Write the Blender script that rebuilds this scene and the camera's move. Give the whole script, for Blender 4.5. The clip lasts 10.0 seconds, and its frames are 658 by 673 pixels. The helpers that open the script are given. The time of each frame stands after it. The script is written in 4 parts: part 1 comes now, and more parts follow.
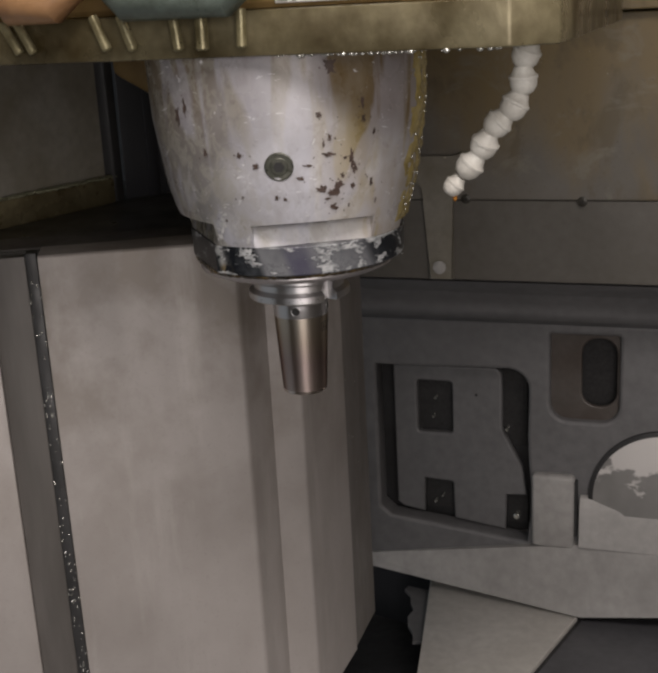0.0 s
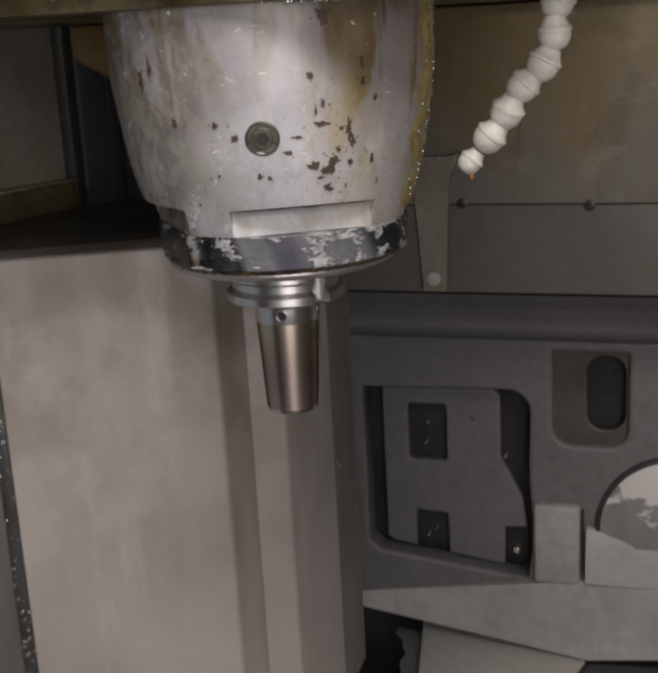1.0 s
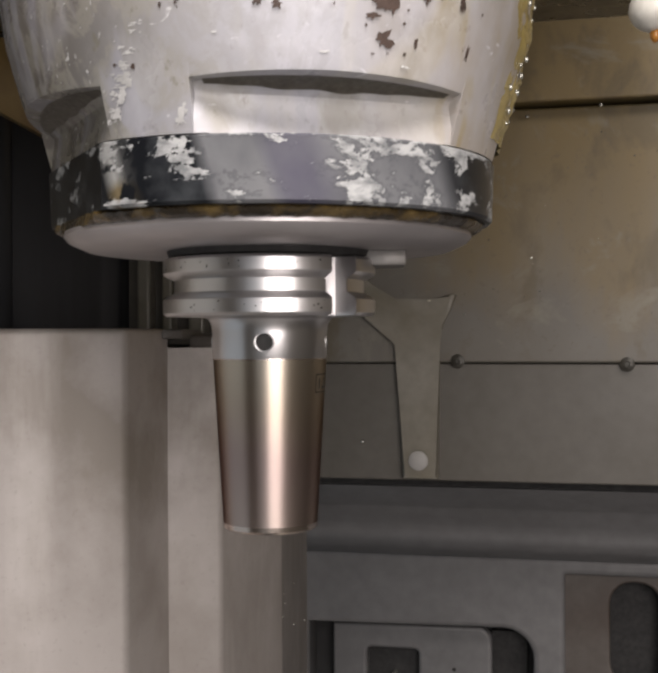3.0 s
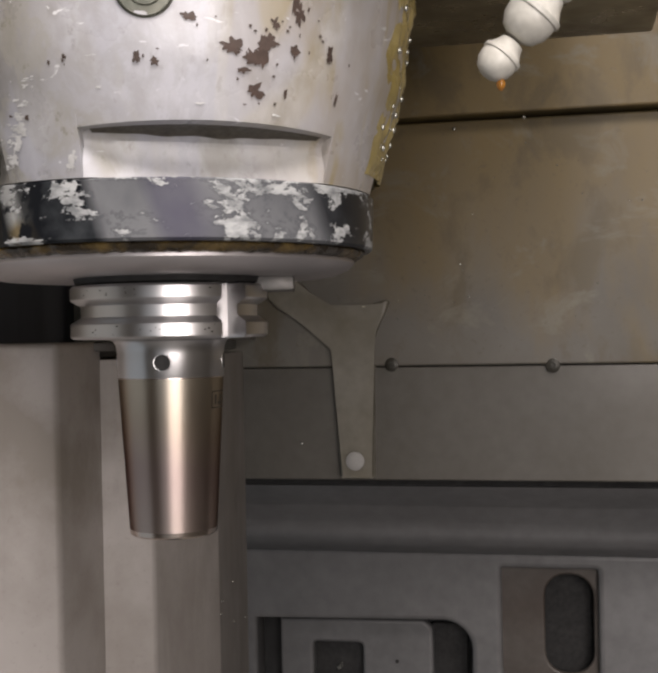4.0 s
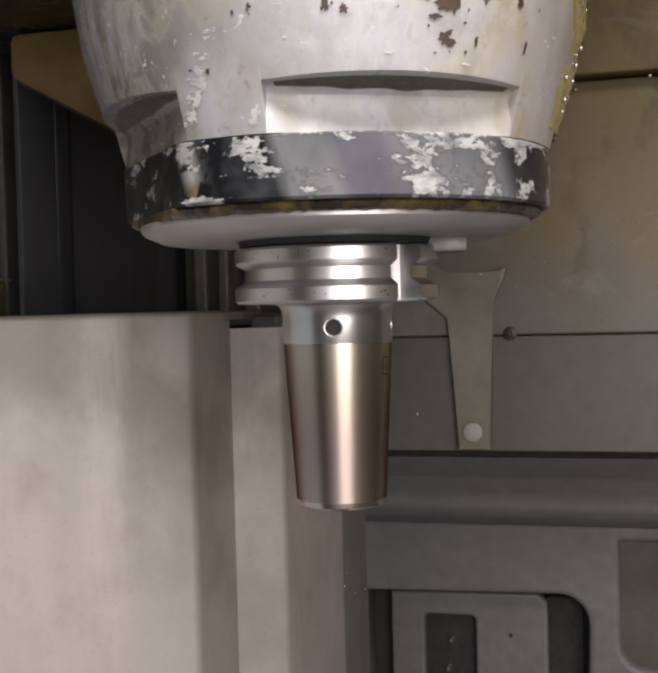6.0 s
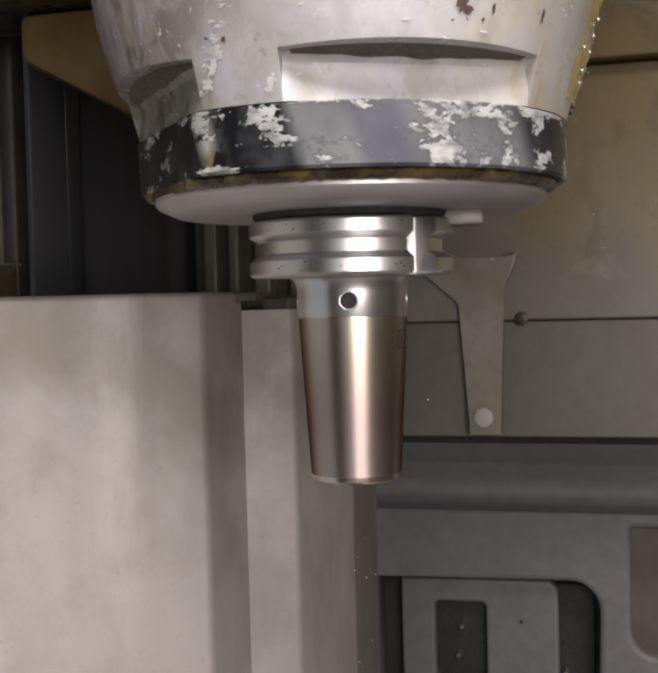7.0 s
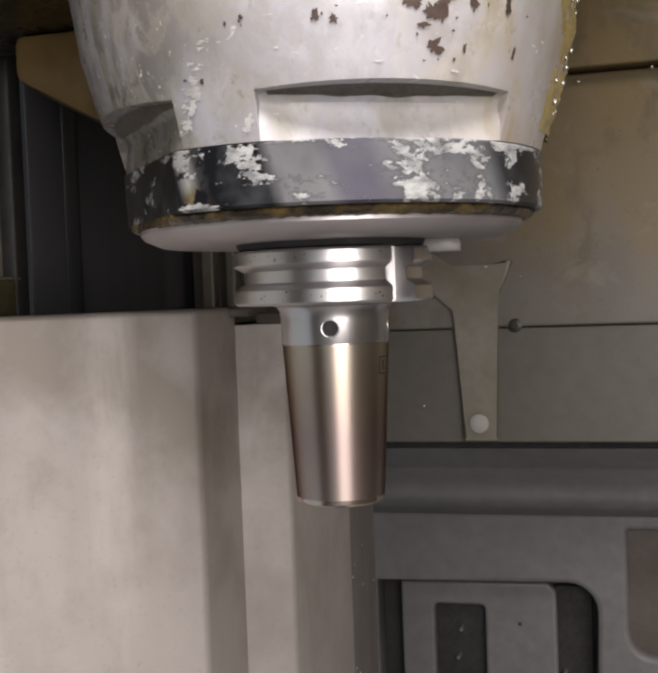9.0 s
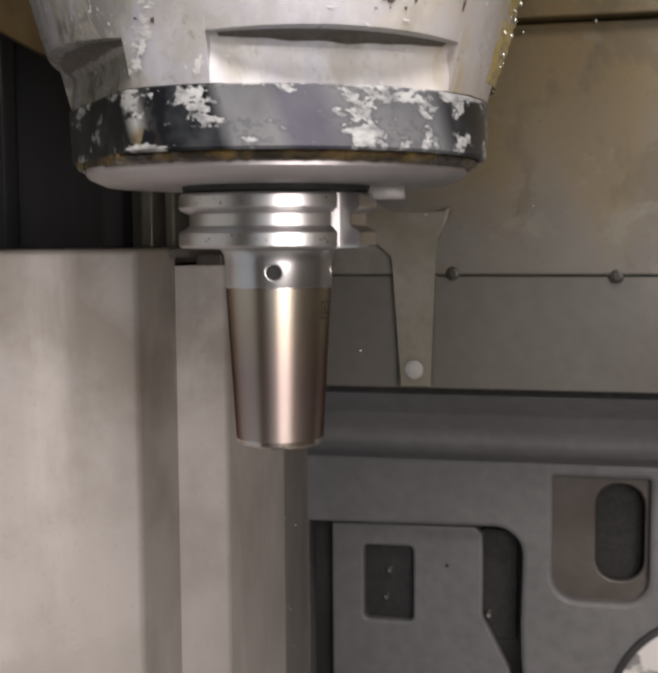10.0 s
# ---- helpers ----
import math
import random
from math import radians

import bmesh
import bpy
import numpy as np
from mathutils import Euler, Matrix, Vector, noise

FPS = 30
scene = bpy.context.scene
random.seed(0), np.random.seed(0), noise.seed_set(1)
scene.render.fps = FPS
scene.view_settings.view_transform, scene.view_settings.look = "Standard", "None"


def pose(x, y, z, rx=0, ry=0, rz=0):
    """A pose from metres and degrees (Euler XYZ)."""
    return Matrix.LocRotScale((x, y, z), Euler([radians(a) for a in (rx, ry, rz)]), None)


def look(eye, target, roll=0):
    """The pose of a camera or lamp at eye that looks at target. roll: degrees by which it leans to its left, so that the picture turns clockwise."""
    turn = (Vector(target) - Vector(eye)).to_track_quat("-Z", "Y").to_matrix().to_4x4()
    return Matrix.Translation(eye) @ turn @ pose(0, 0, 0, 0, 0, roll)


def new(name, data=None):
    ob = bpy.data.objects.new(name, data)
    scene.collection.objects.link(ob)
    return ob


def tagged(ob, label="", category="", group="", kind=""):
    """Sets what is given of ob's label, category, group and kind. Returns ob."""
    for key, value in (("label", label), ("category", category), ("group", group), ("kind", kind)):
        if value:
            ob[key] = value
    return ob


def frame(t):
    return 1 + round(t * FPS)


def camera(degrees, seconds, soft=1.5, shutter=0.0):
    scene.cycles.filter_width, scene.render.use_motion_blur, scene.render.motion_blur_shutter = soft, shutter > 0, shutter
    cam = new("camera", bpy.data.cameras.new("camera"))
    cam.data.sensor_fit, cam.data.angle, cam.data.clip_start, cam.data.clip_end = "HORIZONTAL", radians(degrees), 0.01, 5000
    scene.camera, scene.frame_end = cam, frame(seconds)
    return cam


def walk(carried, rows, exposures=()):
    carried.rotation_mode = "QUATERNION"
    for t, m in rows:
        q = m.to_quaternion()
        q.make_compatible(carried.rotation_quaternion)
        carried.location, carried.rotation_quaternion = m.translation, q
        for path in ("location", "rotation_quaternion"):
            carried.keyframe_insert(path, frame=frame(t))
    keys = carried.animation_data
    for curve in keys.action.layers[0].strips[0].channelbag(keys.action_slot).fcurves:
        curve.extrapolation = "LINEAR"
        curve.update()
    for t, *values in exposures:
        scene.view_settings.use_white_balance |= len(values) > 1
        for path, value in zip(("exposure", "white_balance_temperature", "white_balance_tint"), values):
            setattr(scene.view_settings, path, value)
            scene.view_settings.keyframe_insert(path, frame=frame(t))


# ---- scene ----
cam = camera(32.133, 10.0, soft=2.9, shutter=0.35)
PATH = [
    (0, (0.25296, -0.65054, 0.17320), (-0.39859, 1.15283, -0.39542), -3.08),
    (0.5, (0.24764, -0.64427, 0.16488), (-0.40428, 1.15645, -0.41165), -3.44),
    (1, (0.21133, -0.56342, 0.13272), (-0.40104, 1.26862, -0.38561), -3.11),
    (1.3, (0.17677, -0.48894, 0.08616), (-0.40680, 1.38313, -0.30732), -3.16),
    (1.5, (0.14933, -0.43763, 0.05163), (-0.41436, 1.45727, -0.25107), -2.11),
    (1.7, (0.12810, -0.38900, 0.02121), (-0.41661, 1.52222, -0.20357), -1.67),
    (2, (0.10348, -0.34974, -0.00636), (-0.41339, 1.57837, -0.12978), -0.58),
    (2.5, (0.09643, -0.33829, -0.02139), (-0.39524, 1.60020, -0.04429), -0.07),
    (3, (0.09488, -0.33029, -0.00968), (-0.35720, 1.61794, -0.01334), -0.27),
    (3.2, (0.10882, -0.33645, -0.00591), (-0.32623, 1.61566, -0.01144), -0.35),
    (4.5, (0.12678, -0.35454, -0.00221), (-0.27281, 1.60495, -0.02973), -1.28),
    (5, (0.11700, -0.35451, -0.00390), (-0.34937, 1.58953, -0.06055), -0.79),
    (5.5, (0.09301, -0.35098, -0.00437), (-0.42267, 1.58053, -0.06220), -1.16),
    (6.8, (0.09173, -0.34437, -0.00938), (-0.44633, 1.58096, -0.06946), -1.48),
    (7, (0.08953, -0.34608, -0.01093), (-0.45223, 1.57798, -0.07789), -1.47),
    (7.5, (0.09528, -0.34938, -0.00951), (-0.44652, 1.57467, -0.07638), -1.74),
    (8, (0.09966, -0.34856, -0.00477), (-0.44703, 1.57390, -0.07761), -1.88),
    (8.5, (0.10084, -0.34962, -0.00200), (-0.44891, 1.57193, -0.07562), -2.06),
    (9, (0.09915, -0.35213, -0.00099), (-0.45346, 1.56852, -0.07668), -2.11),
    (9.5, (0.09807, -0.35026, -0.00199), (-0.41767, 1.58072, -0.07499), -1.13),
    (10, (0.09766, -0.35623, -0.00016), (-0.34450, 1.58614, -0.17817), -0.35),
]
walk(cam, [(t, look(eye, target, roll)) for t, eye, target, roll in PATH], [(0, -0.60), (1.0, -0.52), (1.5, -0.2), (2.0, 0.30), (3.0, 0.30), (4.4, 0.02), (5.0, 0.14), (5.5, 0.34), (10, 0.36)])

# ---- world and lamps ----
world = bpy.data.worlds.new("workshop")
scene.world = world
world.use_nodes = True
world.node_tree.nodes["Background"].inputs[0].default_value = (0.9, 0.95, 1.0, 1)
world.node_tree.nodes["Background"].inputs[1].default_value = 0.35


def area_lamp(name, eye, target, sx, sy, watts, colour):
    d = bpy.data.lights.new(name, "AREA")
    d.shape, d.size, d.size_y, d.energy, d.color = "RECTANGLE", sx, sy, watts, colour
    ob = new(name, d)
    ob.matrix_world = look(eye, target)
    return ob


area_lamp("work_light", (0.36, -0.52, 0.945), (0.05, 0.30, -0.40), 0.80, 0.45, 31.0, (1.0, 0.91, 0.868))
area_lamp("door_light", (0.55, -1.02, 0.16), (0.05, 0.3, -0.15), 0.62, 0.75, 10.5, (1.0, 0.912, 0.875))

# ---- materials ----


class Mat:
    """A node material built up step by step."""

    def __init__(self, name, colour=(0.5, 0.5, 0.5), rough=0.5, metal=0.0):
        self.m = bpy.data.materials.new(name)
        self.m.use_nodes = True
        self.t = self.m.node_tree
        self.b = self.t.nodes["Principled BSDF"]
        self.b.inputs["Roughness"].default_value = rough
        self.b.inputs["Metallic"].default_value = metal
        self.b.inputs["Base Color"].default_value = (*colour, 1)
        self.co = self.t.nodes.new("ShaderNodeTexCoord").outputs["Object"]

    def node(self, kind, **values):
        n = self.t.nodes.new(kind)
        for k, v in values.items():
            n.inputs[k].default_value = v
        return n

    def link(self, a, b):
        self.t.links.new(a, b)

    def noise(self, scale, detail=4.0, stretch=(1, 1, 1), shift=(0, 0, 0), rough=0.55, distort=0.0):
        mp = self.t.nodes.new("ShaderNodeMapping")
        mp.inputs["Scale"].default_value = stretch
        mp.inputs["Location"].default_value = shift
        self.link(self.co, mp.inputs["Vector"])
        n = self.node("ShaderNodeTexNoise", Scale=scale, Detail=detail, Roughness=rough, Distortion=distort)
        self.link(mp.outputs[0], n.inputs["Vector"])
        return n.outputs["Fac"]

    def ramp(self, fac, stops):
        r = self.t.nodes.new("ShaderNodeValToRGB")
        e = r.color_ramp.elements
        while len(e) < len(stops):
            e.new(0.5)
        for el, (p, c) in zip(e, stops):
            el.position = p
            el.color = (*c, 1) if isinstance(c, tuple) else (c, c, c, 1)
        self.link(fac, r.inputs[0])
        return r.outputs[0]

    def mix(self, fac, a, b):
        n = self.t.nodes.new("ShaderNodeMix")
        n.data_type = "RGBA"
        for v, i in ((fac, 0), (a, 6), (b, 7)):
            if isinstance(v, tuple):
                n.inputs[i].default_value = (*v, 1)
            elif isinstance(v, (int, float)):
                n.inputs[i].default_value = v if i == 0 else (v, v, v, 1)
            else:
                self.link(v, n.inputs[i])
        return n.outputs[2]

    def mul(self, a, b):
        n = self.t.nodes.new("ShaderNodeMath")
        n.operation = "MULTIPLY"
        for v, i in ((a, 0), (b, 1)):
            if isinstance(v, (int, float)):
                n.inputs[i].default_value = v
            else:
                self.link(v, n.inputs[i])
        return n.outputs[0]

    def sum(self, a, k, b):
        """a times k plus b."""
        n = self.t.nodes.new("ShaderNodeMath")
        n.operation = "MULTIPLY_ADD"
        n.inputs[1].default_value = k
        self.link(a, n.inputs[0])
        if isinstance(b, float):
            n.inputs[2].default_value = b
        else:
            self.link(b, n.inputs[2])
        return n.outputs[0]

    def colour(self, c):
        self.link(c, self.b.inputs["Base Color"])
        return self

    def rough(self, c):
        self.link(c, self.b.inputs["Roughness"])
        return self

    def bump(self, fac, strength=0.2, dist=0.001):
        n = self.node("ShaderNodeBump", Strength=strength, Distance=dist)
        self.link(fac, n.inputs["Height"])
        self.link(n.outputs[0], self.b.inputs["Normal"])
        return self

    def axis(self, i):
        s = self.t.nodes.new("ShaderNodeSeparateXYZ")
        self.link(self.co, s.inputs[0])
        return s.outputs[i]


def dirty(name, base, dark, scale=6.0, rough=0.5, metal=0.0, stretch=(1, 1, 1), grain=120.0, bump=0.15, low=0.35, high=0.7):
    """A painted or metal surface with large stains and fine grain."""
    m = Mat(name, base, rough, metal)
    big = m.ramp(m.noise(scale, 5.0, stretch), [(low, 0.0), (high, 1.0)])
    c = m.mix(big, base, dark)
    fine = m.ramp(m.noise(grain, 3.0, stretch), [(0.3, 0.0), (0.75, 0.35)])
    c = m.mix(fine, c, tuple(0.6 * v for v in dark))
    m.colour(c)
    r = m.ramp(m.noise(scale * 2.3, 4.0, stretch, (3, 1, 2)), [(0.3, max(rough - 0.12, 0.05)), (0.7, min(rough + 0.15, 1.0))])
    m.rough(r)
    m.bump(m.noise(grain, 4.0, stretch), bump, 0.0006)
    return m.m


def nose_paint():
    m = Mat("nose_paint", (0.5, 0.5, 0.5), 0.38)
    c = m.mix(m.ramp(m.noise(28, 5), [(0.4, 0.0), (0.72, 1.0)]), (0.47, 0.468, 0.486), (0.36, 0.354, 0.36))
    c = m.mix(m.ramp(m.noise(90, 6, (1, 1, 0.6), (2, 0, 0)), [(0.52, 0.0), (0.68, 0.6)]), c, (0.25, 0.235, 0.20))
    # dried coolant film, amber, on the flank that faces +x and at the back left
    side = m.ramp(m.axis(0), [(0.036, 0.0), (0.064, 1.0)])
    film = m.ramp(m.noise(35, 5, (1, 1, 0.5), (0, 4, 0)), [(0.32, 0.2), (0.56, 1.0)])
    c = m.mix(m.mul(side, film), c, (0.25, 0.19, 0.068))
    # grey mottled grime towards the back left, darkened further for the flank's shade
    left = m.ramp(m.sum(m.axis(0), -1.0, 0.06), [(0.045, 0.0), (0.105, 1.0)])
    grime_shade = m.ramp(m.noise(60, 7, (1, 1, 0.5), (5, 4, 0)), [(0.30, 0.40), (0.54, 1.0)])
    c = m.mix(m.mul(left, grime_shade), c, (0.060, 0.054, 0.042))
    # the plate's shade painted on the upper left, broken up by noise
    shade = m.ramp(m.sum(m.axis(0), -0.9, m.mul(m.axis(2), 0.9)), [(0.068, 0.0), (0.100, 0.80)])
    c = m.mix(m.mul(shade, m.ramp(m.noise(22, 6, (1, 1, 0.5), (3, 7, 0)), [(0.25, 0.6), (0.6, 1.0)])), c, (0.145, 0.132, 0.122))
    # brown oil sheet running down the upper right
    brown = m.ramp(m.sum(m.axis(0), 0.8, m.axis(2)), [(0.150, 0.0), (0.170, 1.0)])
    c = m.mix(m.mul(brown, m.ramp(m.noise(40, 5, (1, 1, 0.4), (6, 1, 0)), [(0.25, 0.5), (0.55, 1.0)])), c, (0.11, 0.072, 0.026))
    # browner towards the top: stain plus the plate's shade in the colour
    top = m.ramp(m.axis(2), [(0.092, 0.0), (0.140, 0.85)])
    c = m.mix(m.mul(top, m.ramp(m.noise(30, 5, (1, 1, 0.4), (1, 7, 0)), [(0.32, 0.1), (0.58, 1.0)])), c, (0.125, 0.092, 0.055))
    # dried film in crisp-edged patches, densest on the -x half
    patch = m.ramp(m.noise(105, 8, (1, 1, 0.7), (7, 2, 5), 0.66, 0.4), [(0.47, 0.0), (0.52, 0.55), (0.57, 0.55), (0.63, 0.0)])
    half = m.ramp(m.sum(m.axis(0), -1.0, 0.10), [(0.04, 0.15), (0.13, 1.0)])
    c = m.mix(m.mul(patch, half), c, (0.27, 0.26, 0.225))
    pits = m.ramp(m.noise(260, 5, (1, 1, 0.7), (1, 9, 2), 0.6), [(0.62, 0.0), (0.68, 0.7)])
    c = m.mix(m.mul(pits, half), c, (0.16, 0.15, 0.115))
    # white smears
    c = m.mix(m.ramp(m.noise(130, 5, (0.6, 0.6, 1.6), (9, 0, 3), distort=1.5), [(0.66, 0.0), (0.70, 0.9)]), c, (0.66, 0.66, 0.67))
    # bluish translucent film in broad upright sheets
    sheet = m.ramp(m.noise(26, 3, (1.6, 1.6, 0.35), (8, 3, 1), 0.5, 0.6), [(0.48, 0.0), (0.54, 0.38), (0.66, 0.38), (0.70, 0.0)])
    c = m.mix(sheet, c, (0.36, 0.365, 0.43))
    m.colour(c)
    m.rough(m.ramp(m.noise(50, 5), [(0.3, 0.18), (0.7, 0.42)]))
    m.bump(m.noise(160, 6), 0.22, 0.0006)
    return m.m


def ring_paint():
    """Black enamel: glossy black on one stretch, rubbed grey on the next, flaked to bare metal on the last."""
    m = Mat("worn_black_paint", (0.05, 0.05, 0.06), 0.3)
    m.b.inputs["Specular IOR Level"].default_value = 0.13
    x = m.sum(m.axis(2), 0.27, m.sum(m.axis(0), 1.0, 0.03))

    def add(p, q):
        n = m.t.nodes.new("ShaderNodeMath")
        n.operation = "ADD"
        m.link(p, n.inputs[0])
        m.link(q, n.inputs[1])
        return n.outputs[0]
    # flaking grows towards +x and at the two rims
    base = m.noise(88, 9, (1, 1, 1.9), (0.31, 0.2, 0.1), 0.68, 0.25)
    where = m.ramp(x, [(0.026, 0.0), (0.032, 0.05), (0.038, 0.03), (0.042, -0.01), (0.067, 0.0), (0.074, 0.085), (0.096, 0.075), (0.103, 0.02)])
    rims = m.ramp(m.axis(2), [(0.0225, 0.03), (0.0245, 0.0), (0.0360, 0.0), (0.0390, 0.075)])
    wear = add(add(base, where), rims)
    worn = m.ramp(wear, [(0.590, 0.0), (0.608, 1.0)])
    thin = m.ramp(wear, [(0.535, 0.0), (0.560, 0.7)])
    metal = m.mix(m.ramp(m.noise(150, 6, (1, 1, 2.2), (4, 1, 2), 0.65), [(0.38, 0.0), (0.60, 1.0)]), (0.15, 0.157, 0.162), (0.36, 0.37, 0.372))
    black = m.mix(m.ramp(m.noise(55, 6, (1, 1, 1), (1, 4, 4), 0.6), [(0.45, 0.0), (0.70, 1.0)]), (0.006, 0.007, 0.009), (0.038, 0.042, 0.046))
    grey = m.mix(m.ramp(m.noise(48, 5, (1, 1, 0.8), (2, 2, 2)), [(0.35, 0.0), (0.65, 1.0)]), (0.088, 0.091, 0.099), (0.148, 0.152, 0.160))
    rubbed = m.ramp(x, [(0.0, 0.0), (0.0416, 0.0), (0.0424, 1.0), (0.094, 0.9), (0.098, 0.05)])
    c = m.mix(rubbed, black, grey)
    c = m.mix(m.mul(thin, m.mul(rubbed, 0.7)), c, (0.055, 0.058, 0.064))
    # a bluish-violet reflection, painted on where the enamel is intact
    violet_reflection = m.ramp(x, [(0.0560, 0.0), (0.0580, 0.9), (0.0655, 0.9), (0.0730, 0.0)])
    c = m.mix(m.mul(violet_reflection, m.ramp(m.noise(60, 3), [(0.3, 0.6), (0.6, 1.0)])), c, (0.045, 0.043, 0.068))
    c = m.mix(worn, c, metal)
    # a bare square where something was clamped, with amber residue low down
    square = m.mul(m.ramp(x, [(0.0126, 0.0), (0.0130, 1.0), (0.0190, 1.0), (0.0196, 0.0)]), m.ramp(m.noise(170, 5, (1, 1, 1), (6, 2, 8)), [(0.46, 0.0), (0.52, 1.0)]))
    low = m.ramp(m.sum(m.noise(90, 4), 0.012, m.axis(2)), [(0.0315, 1.0), (0.0335, 0.0)])
    c = m.mix(square, c, m.mix(low, (0.24, 0.245, 0.24), (0.13, 0.105, 0.06)))
    m.colour(c)
    m.rough(m.mix(worn, 0.30, 0.5))
    m.bump(worn, 0.35, 0.0004)
    return m.m


def turned_steel(name, base, tint, rough, bands=None, turned=0.5, edge=(0.75, 0.74, 0.73)):
    """Lathe-turned steel: grooves run round the axis, so highlights stretch along it. bands: tempering colours by height."""
    m = Mat(name, base, rough, 1.0)
    c = m.mix(m.ramp(m.noise(22, 3, (1, 1, 0.5)), [(0.35, 0.0), (0.65, 1.0)]), base, tint)
    if bands:
        z = m.sum(m.noise(30, 3, (1, 1, 0.6), (2, 5, 1)), 0.02, m.sum(m.axis(2), 1.0, 0.060))
        c = m.mix(0.8, c, m.ramp(z, bands))
    m.colour(c)
    m.rough(m.ramp(m.noise(60, 4, (1, 1, 0.3)), [(0.3, rough - 0.04), (0.7, rough + 0.06)]))
    m.b.inputs["Specular Tint"].default_value = (*edge, 1)
    m.b.inputs["Anisotropic"].default_value = turned
    m.b.inputs["Anisotropic Rotation"].default_value = 0.25
    tg = m.t.nodes.new("ShaderNodeTangent")
    tg.direction_type, tg.axis = "RADIAL", "Z"
    m.link(tg.outputs[0], m.b.inputs["Tangent"])
    m.bump(m.noise(260, 2, (0.02, 0.02, 1)), 0.03, 0.0001)
    return m.m


def brushed_sheet():
    """Stainless cover sheet, brushed, with oily run marks."""
    m = Mat("stainless_sheet", (0.4, 0.38, 0.37), 0.5, 0.25)
    c = m.mix(m.ramp(m.noise(7, 6, (1, 1, 0.8)), [(0.36, 0.0), (0.68, 1.0)]), (0.475, 0.443, 0.425), (0.345, 0.317, 0.298))
    runs = m.ramp(m.noise(30, 6, (1, 1, 0.22), (2, 0, 1)), [(0.50, 0.0), (0.8, 0.14)])
    c = m.mix(runs, c, (0.31, 0.285, 0.26))
    # the head's soft shadow on the upper part, painted as brownish clouds
    shade_cloud = m.mul(m.ramp(m.noise(13, 6, (1, 1, 0.9), (4, 2, 6), 0.6), [(0.42, 0.0), (0.60, 0.85)]), m.ramp(m.sum(m.axis(2), 1.0, 0.5), [(0.22, 0.15), (0.42, 1.0)]))
    c = m.mix(shade_cloud, c, (0.265, 0.235, 0.205))
    # pale washed streaks lower down
    washed = m.ramp(m.noise(24, 6, (1, 1, 0.16), (7, 3, 2), 0.62), [(0.54, 0.0), (0.66, 0.32)])
    c = m.mix(washed, c, (0.58, 0.55, 0.53))
    specks = m.ramp(m.noise(420, 4, (1, 1, 1), (3, 3, 3)), [(0.60, 0.0), (0.70, 0.25)])
    c = m.mix(specks, c, (0.25, 0.225, 0.20))
    m.colour(c)
    m.rough(m.ramp(m.noise(40, 5, (1, 1, 0.1)), [(0.3, 0.52), (0.7, 0.62)]))
    m.bump(m.noise(300, 3, (1, 1, 0.05)), 0.05, 0.0003)
    return m.m


def filmed_wall():
    """Grey paint under an amber film of oil that has run down from the top seam in broad tongues."""
    m = Mat("oil_filmed_paint", (0.15, 0.14, 0.12), 0.4)
    c = m.mix(m.ramp(m.noise(7, 6), [(0.35, 0.0), (0.68, 1.0)]), (0.145, 0.136, 0.119), (0.100, 0.090, 0.073))
    film = m.sum(m.noise(11, 6, (1, 1, 0.45), (2, 1, 4), 0.6, 0.4), 0.34, m.sum(m.axis(2), 1.0, 0.0))
    c = m.mix(m.ramp(film, [(0.17, 0.0), (0.24, 0.6), (0.31, 0.85)]), c, (0.172, 0.122, 0.044))
    dark = m.ramp(m.noise(24, 6, (1, 1, 0.6), (5, 1, 9), 0.62, 0.3), [(0.52, 0.0), (0.62, 0.6)])
    c = m.mix(dark, c, (0.092, 0.072, 0.038))
    pale = m.ramp(m.noise(19, 6, (0.7, 1, 1.0), (1, 8, 3), 0.66, 0.8), [(0.56, 0.0), (0.66, 0.6)])
    c = m.mix(pale, c, (0.19, 0.177, 0.143))
    specks = m.ramp(m.noise(260, 4, (1, 1, 1), (3, 3, 3)), [(0.62, 0.0), (0.70, 0.4)])
    m.colour(m.mix(specks, c, (0.09, 0.075, 0.05)))
    m.rough(m.ramp(m.noise(16, 5, (1, 1, 0.5), (3, 1, 2)), [(0.3, 0.38), (0.7, 0.58)]))
    m.bump(m.noise(110, 5), 0.15, 0.0006)
    return m.m


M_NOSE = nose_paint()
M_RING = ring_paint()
M_DISC = turned_steel("ground_steel", (0.52, 0.49, 0.495), (0.42, 0.40, 0.405), 0.42)
M_DISC.node_tree.nodes["Principled BSDF"].inputs["Metallic"].default_value = 0.75
M_FLANGE = turned_steel("flange_steel", (0.66, 0.65, 0.65), (0.56, 0.55, 0.555), 0.33)
M_HEAT = turned_steel("heat_tinted_steel", (0.45, 0.40, 0.34), (0.38, 0.32, 0.285), 0.37,
                      [(0.004, (0.42, 0.345, 0.32)), (0.022, (0.35, 0.27, 0.26)), (0.038, (0.43, 0.36, 0.295)), (0.056, (0.55, 0.50, 0.415))], turned=0.65, edge=(0.08, 0.06, 0.05))
M_TIP = turned_steel("bright_steel", (0.60, 0.53, 0.47), (0.55, 0.46, 0.42), 0.25)
M_SHEET = brushed_sheet()
